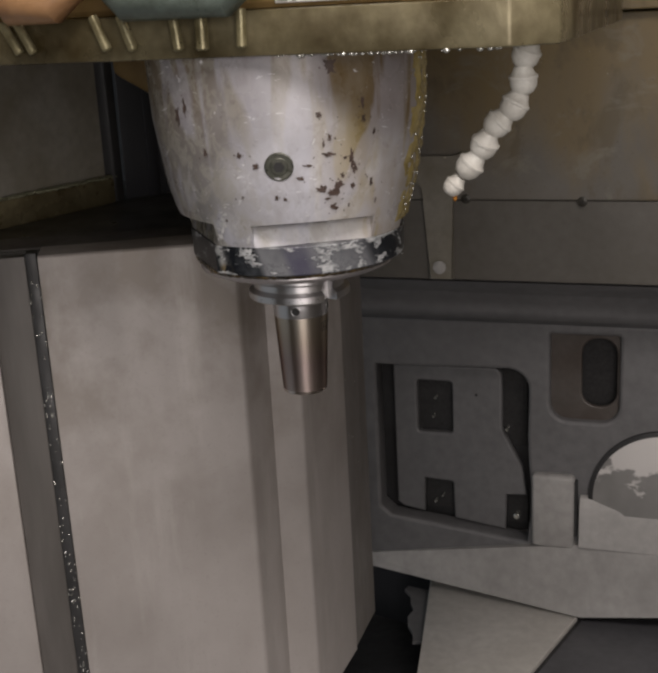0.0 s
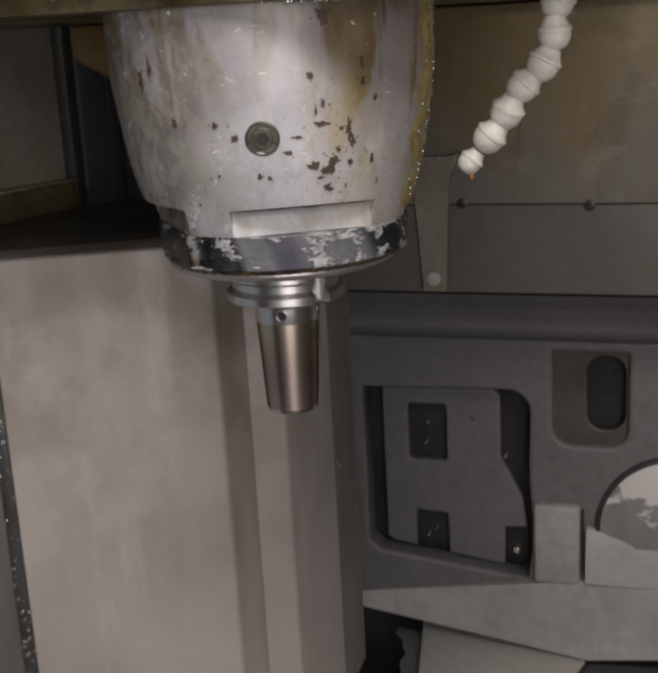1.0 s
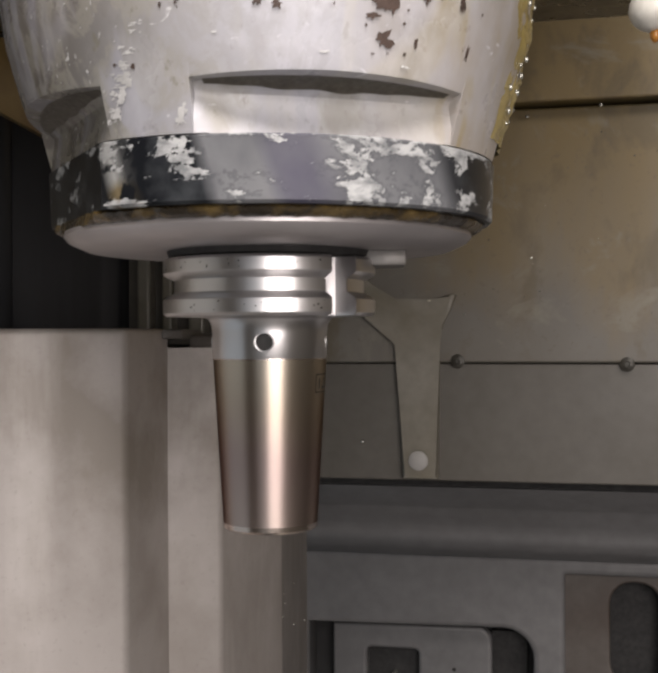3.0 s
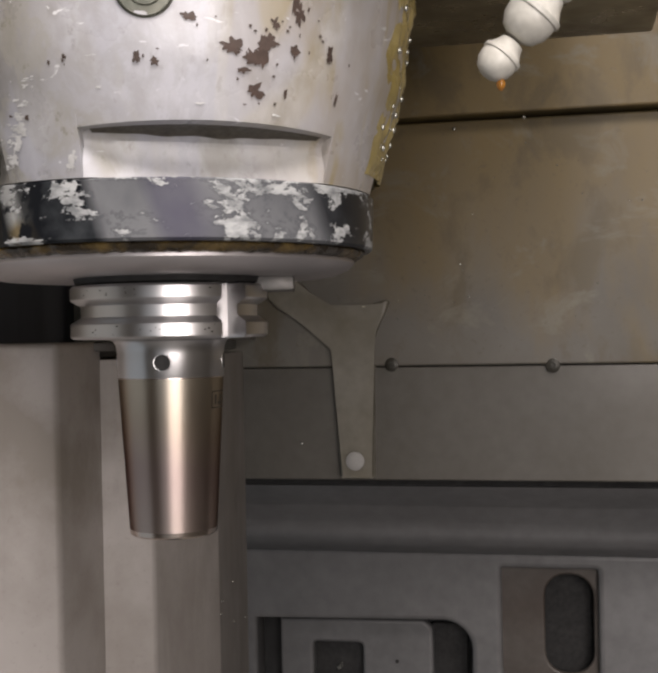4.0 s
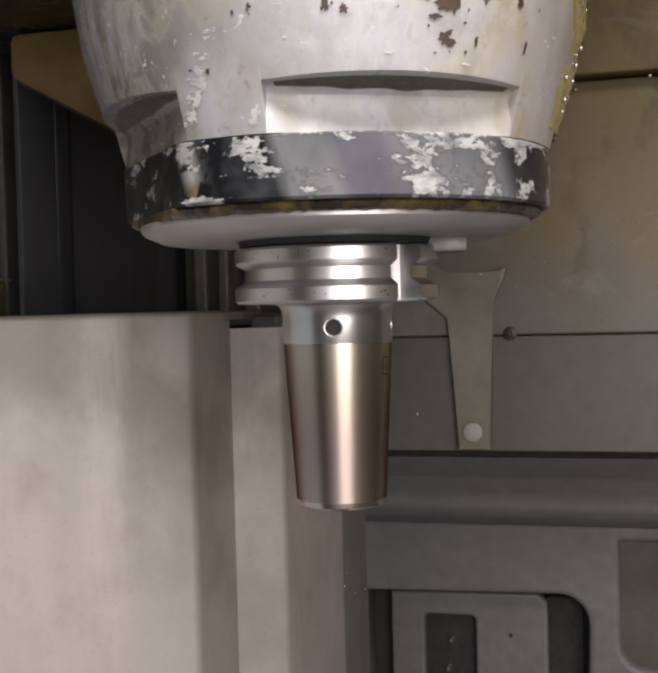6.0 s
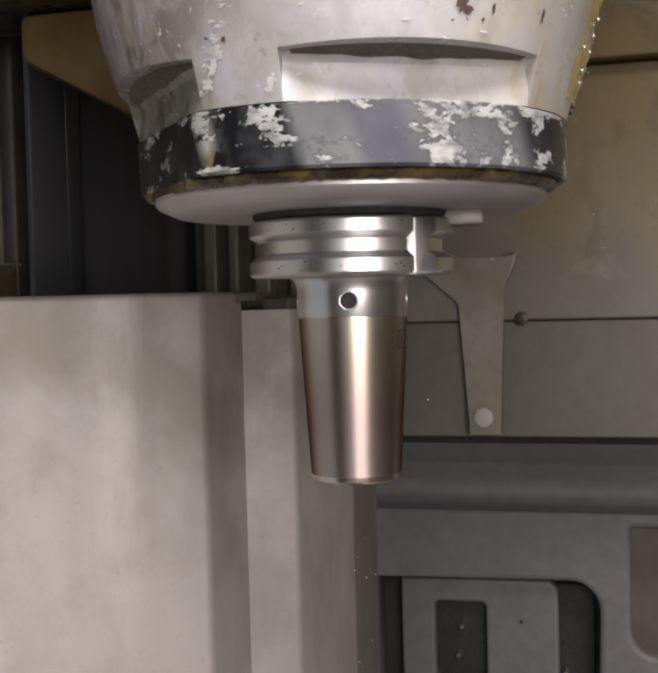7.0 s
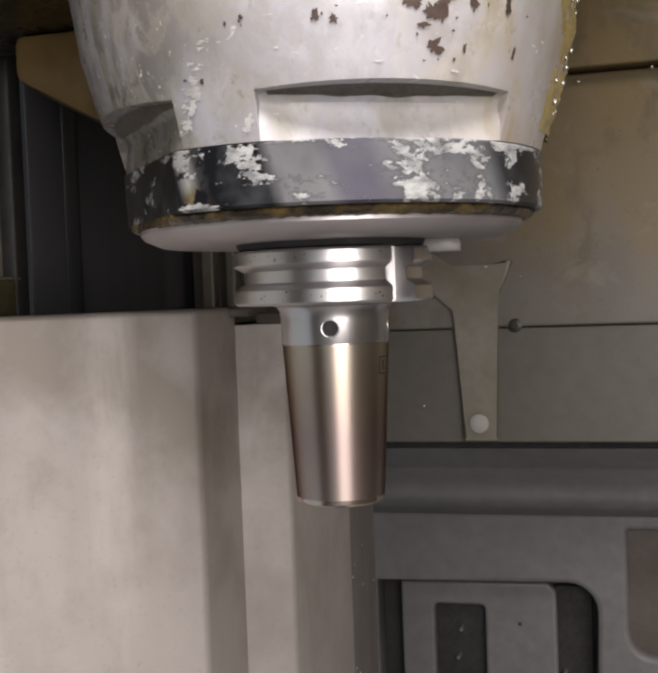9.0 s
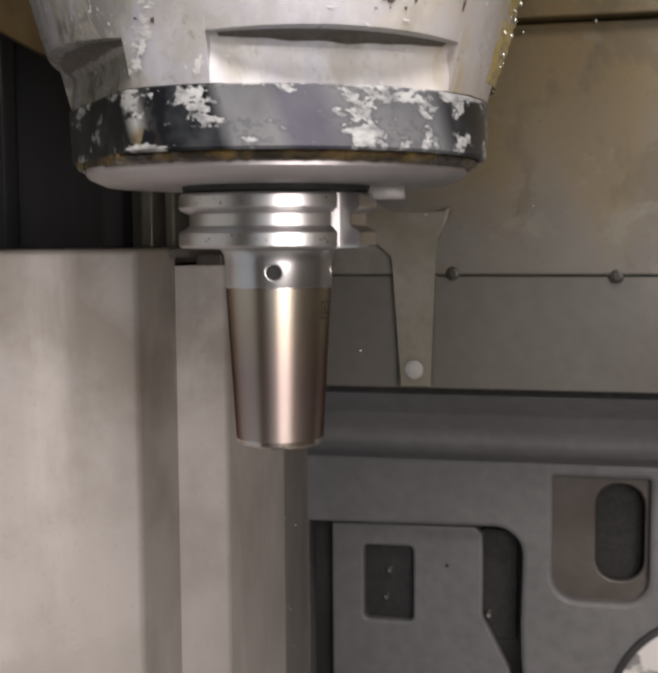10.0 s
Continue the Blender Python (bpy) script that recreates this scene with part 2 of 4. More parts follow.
# Oily sheet, darkened to hold the shade under the head.
M_SHADED_TOP = dirty("shaded_oily_sheet", (0.10, 0.095, 0.085), (0.035, 0.033, 0.028), 9, 0.35, 0.3)
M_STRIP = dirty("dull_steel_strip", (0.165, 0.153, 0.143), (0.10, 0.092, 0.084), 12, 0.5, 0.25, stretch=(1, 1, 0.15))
M_REAR = dirty("darker_rear_sheet", (0.27, 0.25, 0.235), (0.17, 0.155, 0.14), 14, 0.5, 0.25, stretch=(1, 1, 0.3))
M_KEY = dirty("dull_key_steel", (0.27, 0.262, 0.255), (0.17, 0.16, 0.15), 90, 0.45, 0.5)
M_WALL = dirty("olive_grey_paint", (0.118, 0.110, 0.098), (0.078, 0.070, 0.055), 5, 0.45, grain=90)
M_UPPER = filmed_wall()
M_LOWER = dirty("grey_casting_paint", (0.162, 0.161, 0.163), (0.095, 0.093, 0.094), 3, 0.5, grain=90)
# Paler than the casting paint: skirt and boss get their light as colour.
M_PALE = dirty("pale_lit_grey_paint", (0.42, 0.41, 0.396), (0.25, 0.243, 0.232), 6, 0.5, grain=90)
# Black rubber; on the pocket's back the black stands for shade.
M_BLACK = dirty("black_rubber_and_recess", (0.040, 0.040, 0.041), (0.024, 0.024, 0.024), 20, 0.45)
M_DARK = dirty("dark_bellows", (0.036, 0.037, 0.042), (0.024, 0.025, 0.028), 14, 0.42, stretch=(1, 1, 0.1))
M_OLIVE = dirty("oil_stained_steel", (0.205, 0.178, 0.105), (0.048, 0.034, 0.012), 16, 0.3, 0.4, grain=150, bump=0.4, low=0.38, high=0.62)
M_AMBER = dirty("amber_oiled_casting", (0.25, 0.175, 0.07), (0.12, 0.065, 0.022), 12, 0.35, grain=60, bump=0.3)
M_PLASTIC = dirty("white_plastic", (0.66, 0.65, 0.60), (0.50, 0.48, 0.43), 60, 0.42, grain=400, bump=0.08)
M_TEAL = dirty("teal_fitting", (0.10, 0.125, 0.108), (0.055, 0.065, 0.05), 60, 0.35)
M_BRASS = dirty("brass_tube", (0.30, 0.27, 0.16), (0.14, 0.12, 0.06), 60, 0.35, 0.5)
M_ORANGE = dirty("orange_hose", (0.30, 0.17, 0.08), (0.18, 0.09, 0.04), 40, 0.4)
M_CHIP = dirty("bare_primer", (0.075, 0.048, 0.038), (0.04, 0.026, 0.02), 200, 0.6, grain=600)
M_BOLT = dirty("oxide_screw", (0.15, 0.15, 0.125), (0.07, 0.075, 0.06), 120, 0.35, 0.6)
# Near-black that puts the shade of recesses, bores and gaps into colour.
M_HOLE = dirty("recess_shade", (0.026, 0.025, 0.025), (0.016, 0.016, 0.016), 100, 0.75)
M_GREASE = dirty("amber_grease", (0.13, 0.088, 0.030), (0.022, 0.016, 0.009), 130, 0.22, grain=500, bump=0.5, low=0.36, high=0.56)
M_DROP = dirty("coolant_residue", (0.55, 0.53, 0.45), (0.35, 0.32, 0.22), 300, 0.15, grain=800)
M_GLASSY = dirty("wet_metal_bead", (0.7, 0.7, 0.66), (0.5, 0.5, 0.45), 300, 0.08, 0.8)
M_FUNNEL = dirty("filmed_grey_paint", (0.235, 0.222, 0.190), (0.165, 0.148, 0.110), 20, 0.42, grain=120)
M_CHUTE = dirty("dark_blue_paint", (0.15, 0.15, 0.158), (0.10, 0.10, 0.108), 6, 0.45)
M_SWARF = dirty("swarf_metal", (0.34, 0.34, 0.24), (0.20, 0.20, 0.12), 200, 0.35, 0.4)
M_CRUST = dirty("amber_coolant_crust", (0.40, 0.33, 0.15), (0.26, 0.20, 0.06), 70, 0.2, grain=400, bump=0.5)
M_AMBERDROP = dirty("amber_oil", (0.45, 0.20, 0.03), (0.3, 0.12, 0.02), 200, 0.1)
# Dark brown for the shade and packed grime under the nose's overhangs.
M_GRIME_SHADE = dirty("packed_grime_shade", (0.085, 0.074, 0.056), (0.045, 0.038, 0.028), 300, 0.5, grain=700)
M_BOLTDARK = dirty("dull_dark_screw", (0.06, 0.056, 0.046), (0.03, 0.028, 0.022), 200, 0.4, 0.3)


def lit_boss():
    """Grey paint with the lamplit upper part painted as a pale ragged patch."""
    m = Mat("lit_boss_paint", (0.2, 0.2, 0.2), 0.45)
    c = m.mix(m.ramp(m.noise(12, 5), [(0.35, 0.0), (0.7, 1.0)]), (0.27, 0.265, 0.255), (0.18, 0.177, 0.17))
    edge = m.sum(m.noise(38, 6, (1, 1, 1.4), (2, 1, 3)), 0.10, m.sum(m.axis(2), 1.0, 0.36))
    m.colour(m.mix(m.ramp(edge, [(0.056, 0.0), (0.060, 1.0)]), c, (0.62, 0.60, 0.58)))
    m.bump(m.noise(90, 4), 0.15, 0.0006)
    return m.m


M_BOSS = lit_boss()
# Casting paint brightened again, the light on the apron put into it.
M_APRON = dirty("lit_apron_paint", (0.58, 0.566, 0.548), (0.40, 0.39, 0.376), 9, 0.5, grain=90)
M_TRAY = dirty("pale_tray_paint", (0.68, 0.66, 0.62), (0.52, 0.50, 0.46), 7, 0.5, grain=90)
M_SLOT = dirty("brown_grey_film", (0.100, 0.089, 0.080), (0.06, 0.045, 0.036), 14, 0.45)
M_SPLASH_GLINT = dirty("dried_splash_glint", (0.56, 0.56, 0.56), (0.42, 0.42, 0.41), 120, 0.35, grain=600, bump=0.05)
M_FLOOR = dirty("tray_paint", (0.20, 0.198, 0.19), (0.13, 0.128, 0.12), 8, 0.5)
M_WHITE = dirty("white_cover", (0.55, 0.54, 0.52), (0.42, 0.41, 0.39), 20, 0.4)

# ---- mesh helpers ----


def mesh_ob(name, bm, material, smooth=None):
    me = bpy.data.meshes.new(name)
    bmesh.ops.recalc_face_normals(bm, faces=bm.faces)
    if smooth is not None:
        for f in bm.faces:
            f.smooth = True
        for e in bm.edges:
            if len(e.link_faces) == 2 and e.calc_face_angle(0) > radians(smooth):
                e.smooth = False
    bm.to_mesh(me)
    bm.free()
    me.materials.append(material)
    return new(name, me)


def part(name, bm, material, parent, label="", smooth=None):
    ob = mesh_ob(name, bm, material, smooth)
    ob.parent = parent
    if label:
        tagged(ob, label)
    return ob


def thing(name, at=(0, 0, 0), label="", category="", group="", kind=""):
    ob = new(name)
    ob.location = at
    ob.empty_display_size = 0.02
    return tagged(ob, label, category, group, kind)


def structure(name, bm, material, label="", smooth=None):
    return tagged(mesh_ob(name, bm, material, smooth), label, name.split("_")[0], kind="structure")


def box(bm, lo, hi, bevel=0.0, segments=2):
    vs = [bm.verts.new((x, y, z)) for x in (lo[0], hi[0]) for y in (lo[1], hi[1]) for z in (lo[2], hi[2])]
    faces = [bm.faces.new([vs[i] for i in q]) for q in ((0, 1, 3, 2), (4, 6, 7, 5), (0, 4, 5, 1), (2, 3, 7, 6), (0, 2, 6, 4), (1, 5, 7, 3))]
    if bevel:
        edges = list({e for f in faces for e in f.edges})
        bmesh.ops.bevel(bm, geom=edges, offset=bevel, segments=segments, affect="EDGES", profile=0.5)
    return bm


def prism(bm, outline, axis, lo, hi, bevel=0.0):
    """Extrudes a closed outline of (a, b) along an axis; the outline lies in the two other axes, in order."""
    def p(a, b, c):
        return {"x": (c, a, b), "y": (a, c, b), "z": (a, b, c)}[axis]
    v0 = [bm.verts.new(p(a, b, lo)) for a, b in outline]
    v1 = [bm.verts.new(p(a, b, hi)) for a, b in outline]
    n = len(outline)
    faces = [bm.faces.new(v0), bm.faces.new(v1[::-1])]
    faces += [bm.faces.new((v0[i], v0[(i + 1) % n], v1[(i + 1) % n], v1[i])) for i in range(n)]
    if bevel:
        edges = list({e for f in faces for e in f.edges if e.calc_length() > bevel * 2.5})
        bmesh.ops.bevel(bm, geom=edges, offset=bevel, segments=2, affect="EDGES", profile=0.5)
    return bm


def lathe(bm, profile, angles=None, segments=96, m=Matrix.Identity(4), change=None, cap=True):
    """Turns a profile of (radius, z), from one end to the other, about z. change(angle, r, z) may alter a radius."""
    angles = angles or [2 * math.pi * i / segments for i in range(segments)]
    rings = []
    for r, z in profile:
        ring = []
        for a in angles:
            rr = change(a, r, z) if change else r
            rr, zz = rr if isinstance(rr, tuple) else (rr, z)
            ring.append(bm.verts.new(m @ Vector((rr * math.cos(a), rr * math.sin(a), zz))))
        rings.append(ring)
    n = len(angles)
    for r0, r1 in zip(rings, rings[1:]):
        for i in range(n):
            bm.faces.new((r0[i], r0[(i + 1) % n], r1[(i + 1) % n], r1[i]))
    if cap:
        bm.faces.new(rings[0][::-1])
        bm.faces.new(rings[-1])
    return bm


def rounded(x0, x1, z0, z1, r, steps=5):
    """A rounded rectangle; r: the radii of the corners (x1 z1), (x0 z1), (x0 z0), (x1 z0)."""
    pts = []
    for (cx, cz, sx, sz, a0), rad in zip(((x1, z1, -1, -1, 0), (x0, z1, 1, -1, 90), (x0, z0, 1, 1, 180), (x1, z0, -1, 1, 270)), r):
        for k in range(steps + 1):
            a = radians(a0 + 90 * k / steps)
            pts.append((cx + sx * rad + rad * math.cos(a), cz + sz * rad + rad * math.sin(a)))
    return pts


def sheet_with_holes(name, outer, holes, y0, y1, material, bevel=0.0):
    """A plate in the xz plane between y0 and y1, with openings through it."""
    cu = bpy.data.curves.new(name, "CURVE")
    cu.dimensions, cu.fill_mode = "2D", "BOTH"
    for loop in [outer, *holes]:
        s = cu.splines.new("POLY")
        s.points.add(len(loop) - 1)
        for pt, (a, b) in zip(s.points, loop):
            pt.co = (a, b, 0, 1)
        s.use_cyclic_u = True
    cu.extrude = abs(y1 - y0) / 2 - bevel
    cu.bevel_depth, cu.bevel_resolution, cu.offset = bevel, 3, min(0.0, 0.002 - bevel)
    tmp = bpy.data.objects.new(name, cu)
    me = bpy.data.meshes.new_from_object(tmp)
    bpy.data.objects.remove(tmp)
    me.transform(Matrix.Translation((0, (y0 + y1) / 2, 0)) @ Matrix.Rotation(radians(90), 4, "X"))
    me.name = name
    me.materials.clear()
    me.materials.append(material)
    return me


def tube(bm, pts, radius, sides=14):
    """A round bar along points, with closed ends."""
    pts = [Vector(p) for p in pts]
    rings = []
    for i, p in enumerate(pts):
        d = (pts[min(i + 1, len(pts) - 1)] - pts[max(i - 1, 0)]).normalized()
        q = d.to_track_quat("Z", "Y").to_matrix()
        rings.append([bm.verts.new(p + q @ Vector((radius * math.cos(2 * math.pi * k / sides), radius * math.sin(2 * math.pi * k / sides), 0))) for k in range(sides)])
    for a, b in zip(rings, rings[1:]):
        for k in range(sides):
            bm.faces.new((a[k], a[(k + 1) % sides], b[(k + 1) % sides], b[k]))
    bm.faces.new(rings[0][::-1])
    bm.faces.new(rings[-1])
    return bm


def along(p, d):
    """A pose at p whose z axis points along d."""
    return Matrix.Translation(p) @ Vector(d).to_track_quat("Z", "Y").to_matrix().to_4x4()


# ---- structure: the enclosure ----
WALL_Y = 0.475
bm = box(bmesh.new(), (-0.16, WALL_Y, -0.030), (0.82, 0.520, 0.1465), 0.0015)
structure("wall_back", bm, M_UPPER, "oil-filmed grey sheet wall behind the spindle")
bm = box(bmesh.new(), (-0.16, WALL_Y + 0.0025, -0.114), (0.82, 0.520, -0.0308), 0.001)
structure("wall_back_lower", bm, M_WALL, "grey painted lower strip of the back wall")
bm = box(bmesh.new(), (-0.30, 0.462, 0.1485), (0.82, 0.520, 1.0), 0.0015)
structure("wall_back_upper", bm, M_UPPER, "oil-filmed upper sheet of the back wall")
bm = box(bmesh.new(), (-0.74, 0.70, -0.80), (0.84, 0.72, 1.0))
structure("wall_back_closure", bm, M_DARK, "dark closing sheet behind the wall")
# side wall on the column side, running back obliquely
bm = prism(bmesh.new(), [(-0.325, 0.333), (-0.70, -0.90), (-0.72, -0.90), (-0.36, 0.345)], "z", -0.008, 1.0)
structure("wall_left", bm, M_FUNNEL, "olive grey enclosure wall beside the column")
bm = prism(bmesh.new(), [(-0.70, -0.90), (-0.70, -1.30), (-0.72, -1.30), (-0.72, -0.90)], "z", -0.80, 1.0)
structure("wall_left_front", bm, M_WALL, "olive grey enclosure wall near the door")
bm = box(bmesh.new(), (0.82, -1.30, -0.80), (0.84, 0.70, 1.0))
structure("wall_right", bm, M_WALL, "olive grey enclosure wall")
bm = box(bmesh.new(), (-0.72, -1.32, -0.80), (-0.25, -1.30, 1.0))
structure("wall_front", bm, M_WALL, "enclosure front beside the open door")
bm = box(bmesh.new(), (0.55, -1.32, -0.80), (0.84, -1.30, 1.0))
structure("wall_front_side", bm, M_WALL, "enclosure front beside the open door")
bm = box(bmesh.new(), (-0.25, -1.32, -0.80), (0.55, -1.30, -0.45))
structure("wall_front_sill", bm, M_WALL, "enclosure front below the open door")
bm = box(bmesh.new(), (-0.25, -1.32, 0.60), (0.55, -1.30, 1.0))
structure("wall_front_lintel", bm, M_WALL, "enclosure front above the open door")
bm = box(bmesh.new(), (-0.74, -1.32, 1.0), (0.84, 0.72, 1.02))
structure("ceiling", bm, M_WALL, "enclosure roof sheet")
bm = box(bmesh.new(), (-0.74, -1.32, -0.82), (0.84, 0.72, -0.80))
structure("floor", bm, M_FLOOR, "grey enclosure floor pan")

# ---- the column cover ----
cover = thing("column_cover", (-0.15, 0.25, -0.80), "brushed stainless telescopic column cover with oily runs", "machine cover")
cover.location = (0, 0, 0)
A0, A1 = (-0.420, 0.006), (-0.250, 0.089)
E1, E2, E3, E4, E5 = (-0.1130, 0.1565), (-0.1110, 0.2020), (-0.0880, 0.2175), (-0.0861, 0.3225), (-0.0898, 0.3980)


def shell(points, inward, z0, z1):
    """A bent sheet standing on z0, closed at the back by inward points."""
    return prism(bmesh.new(), [*points, *inward], "z", z0, z1, 0.0008)


bm = prism(bmesh.new(), [A1, E1, (-0.1115, 0.2040), (-0.266, 0.120)], "z", -0.80, -0.0065)
corner = [Vector(A1), Vector(E1), Vector((-0.1115, 0.2040))]
bend = [e for e in bm.edges if sum(any((v.co.xy - c).length < 1e-4 for c in corner) for v in e.verts) == 2 and (all(v.co.z > -0.01 for v in e.verts) or all((v.co.xy - corner[1]).length < 1e-4 for v in e.verts))]
bmesh.ops.bevel(bm, geom=bend, offset=0.0030, segments=4, affect="EDGES", profile=0.5)
part("front_panel", bm, M_SHEET, cover, "broad stainless front panel", 45)
bm = prism(bmesh.new(), [(-0.118, 0.2015), E3, E4, (-0.095, 0.3225), (-0.16, 0.34)], "z", -0.467, -0.0160)
bend = [e for e in bm.edges if all((v.co.xy - Vector(E3)).length < 1e-4 for v in e.verts)]
bmesh.ops.bevel(bm, geom=bend, offset=0.0025, segments=3, affect="EDGES", profile=0.5)
part("side_panel", bm, M_SHEET, cover, "inner stainless cover panel", 45)
part("rear_panel", prism(bmesh.new(), [(-0.0880, 0.3228), E5, (-0.16, 0.400), (-0.16, 0.3405), (-0.094, 0.3230)], "z", -0.467, -0.0165), M_REAR, cover, "darker rear panel of the cover", 45)
U = Vector((0.897, 0.439))


def on_panel(d, back=0.0):
    return (A1[0] - U.x * d - 0.439 * back, A1[1] - U.y * d + 0.897 * back)


part("seal_strip", shell([on_panel(0.0095, -0.001), on_panel(0.0005, -0.001)], [on_panel(0.0005, 0.012), on_panel(0.0095, 0.012)], -0.80, -0.004), M_BLACK, cover, "wet black wiper strip", 25)
part("lap_strip", shell([on_panel(0.039, 0.003), on_panel(0.010, 0.003)], [on_panel(0.010, 0.014), on_panel(0.039, 0.014)], -0.80, -0.007), M_STRIP, cover, "darker steel lap strip", 25)
part("wing_panel", shell([on_panel(0.20), on_panel(0.0395)], [on_panel(0.0395, 0.014), on_panel(0.20, 0.014)], -0.80, -0.006), M_SHEET, cover, "stainless outer panel", 25)
rng = random.Random(11)
bm = bmesh.new()
for i in range(170):
    z = -0.02 - 0.55 * rng.random()
    x, y = on_panel(0.001 + 0.008 * rng.random(), -0.0012)
    r = rng.uniform(0.0004, 0.0011)
    bmesh.ops.create_icosphere(bm, subdivisions=1, radius=r, matrix=Matrix.Translation((x, y, z)) @ Matrix.Diagonal((1, 0.6, 1.3, 1)))
part("droplets", bm, M_GLASSY, cover, "shiny coolant droplets", 60)["kind"] = "stuff"
# dark plate carries the head's shade; the paler strip is its lit front, added
part("top_plate", prism(bmesh.new(), [(-0.44, 0.02), (-0.266, 0.1205), (-0.1125, 0.2045), (-0.1125, 0.46), (-0.44, 0.46)], "z", -0.015, -0.0085, 0.0008), M_SHADED_TOP, cover, "oily top plate, dark with the head's shade in its colour")
part("lit_top_band", prism(bmesh.new(), [(-0.267, 0.1225), (-0.1135, 0.2060), (-0.1135, 0.2400), (-0.290, 0.1650), (-0.41, 0.098), (-0.41, 0.045)], "z", -0.0084, -0.0072, 0.0004), M_STRIP, cover, "thin added brownish strip for the lit front of the top", 25)
part("cap_lip", prism(bmesh.new(), [(-0.1115, 0.1960), (-0.1030, 0.2030), (-0.1010, 0.2250), (-0.1115, 0.2250)], "z", -0.0115, -0.0068, 0.0008), M_STRIP, cover, "steel cap lip", 25)
part("clip", box(bmesh.new(), (-0.1030, 0.2120, -0.0160), (-0.0885, 0.2400, -0.0095), 0.0012), M_SLOT, cover, "brown clip")
# the dark way cover and the ribbed sheet behind the column
way = thing("way_cover", (0, 0, 0), "dark smooth way cover standing behind the column", "way cover")
part("side_sheet", prism(bmesh.new(), [(-0.313, 0.346), (-0.250, 0.430), (-0.238, 0.440), (-0.238, 0.50), (-0.33, 0.42)], "z", -0.0095, 0.9, 0.003), M_DARK, way, "dark blue-black sheet", 40)
part("corner_post", prism(bmesh.new(), [(-0.326, 0.331), (-0.316, 0.334), (-0.3135, 0.345), (-0.335, 0.36)], "z", -0.0095, 0.9, 0.0015), M_BLACK, way, "black corner post", 40)
part("fold", prism(bmesh.new(), [(-0.296, 0.366), (-0.2915, 0.3715), (-0.289, 0.377), (-0.30, 0.385)], "z", -0.0095, 0.9, 0.0015), M_DARK, way, "upright fold", 40)
ribs = thing("ribbed_guard", (0, 0, 0), "grey sheet guard with upright folded ribs", "guard")
part("back_sheet", box(bmesh.new(), (-0.237, 0.452, -0.009), (-0.10, 0.470, 0.40)), M_WALL, ribs)
for x, w in ((-0.226, 0.010), (-0.207, 0.008), (-0.187, 0.012), (-0.160, 0.016), (-0.135, 0.014)):
    part("rib", box(bmesh.new(), (x, 0.440, -0.009), (x + w, 0.453, 0.40), 0.002), M_FUNNEL, ribs)

# ---- lower right: casting with covers ----
LP = 0.570
pocket = [(-0.134, -0.241), *[(0.0245 + 0.0255 * math.sin(radians(a)), -0.2640 + 0.0255 * math.cos(radians(a))) for a in range(0, 91, 15)],
          (0.0485, -0.320), (0.0495, -0.350), (0.0520, -0.385), (0.0515, -0.420), (0.0475, -0.456), (0.015, -0.452), (-0.120, -0.437), (-0.134, -0.425)]
slot = rounded(0.070, 0.150, -0.300, -0.1945, (0.004, 0.004, 0.022, 0.022))
casting = thing("bed_casting", (0, 0, 0), "grey painted machine casting with recessed pockets", "machine casting")
me = sheet_with_holes("casting_face", [(-0.17, -0.186), (0.82, -0.186), (0.82, -0.488), (-0.17, -0.488)], [pocket, slot], LP, LP + 0.030, M_LOWER, 0.0045)
ob = new("casting_face", me)
ob.parent = casting
# black back that paints the depth's shade into the pocket
part("pocket_back", box(bmesh.new(), (-0.15, LP + 0.0400, -0.47), (0.065, LP + 0.046, -0.225)), M_BLACK, casting, "recess back with its shade put into a black colour")
me = sheet_with_holes("slot_floor", rounded(0.066, 0.154, -0.304, -0.190, (0.004, 0.004, 0.022, 0.022)), [rounded(0.104, 0.1465, -0.284, -0.2005, (0.019, 0.019, 0.019, 0.019))], LP + 0.010, LP + 0.016, M_SLOT, 0.002)
ob = tagged(new("slot_floor", me), "brown-filmed slot floor")
ob.parent = casting
# near-black back, the slot's shade as colour
part("slot_back", box(bmesh.new(), (0.06, LP + 0.0305, -0.31), (0.16, LP + 0.04, -0.187)), M_HOLE, casting, "recess back with its shade put into a black colour")
part("ledge", prism(bmesh.new(), [(0.500, -0.1215), (0.530, -0.141), (0.5435, -0.1560), (0.5465, -0.1625), (0.5460, -0.1690), (0.5520, -0.1760), (0.5690, -0.1855), (0.600, -0.1855), (0.600, -0.1215)], "x", -0.17, 0.82, 0.0025), M_LOWER, casting, "rounded sloping ledge", 50)
# strip added to draw the shadow line below the wall's edge
part("gap_shade_strip", box(bmesh.new(), (-0.17, 0.5060, -0.1230), (0.82, 0.5195, -0.1145)), M_HOLE, casting, "added near-black strip for the shade under the wall sheet")
# the folded skirt
bm = bmesh.new()
P = [(-0.17, 0.5690, -0.4925), (0.109, 0.5600, -0.445), (0.112, 0.531, -0.522), (-0.17, 0.567, -0.5025), (0.82, 0.520, -0.42), (0.82, 0.60, -0.45)]
vs = [bm.verts.new(p) for p in P]
bm.faces.new((vs[0], vs[1], vs[2], vs[3]))
bm.faces.new((vs[1], vs[4], vs[5], vs[2]))
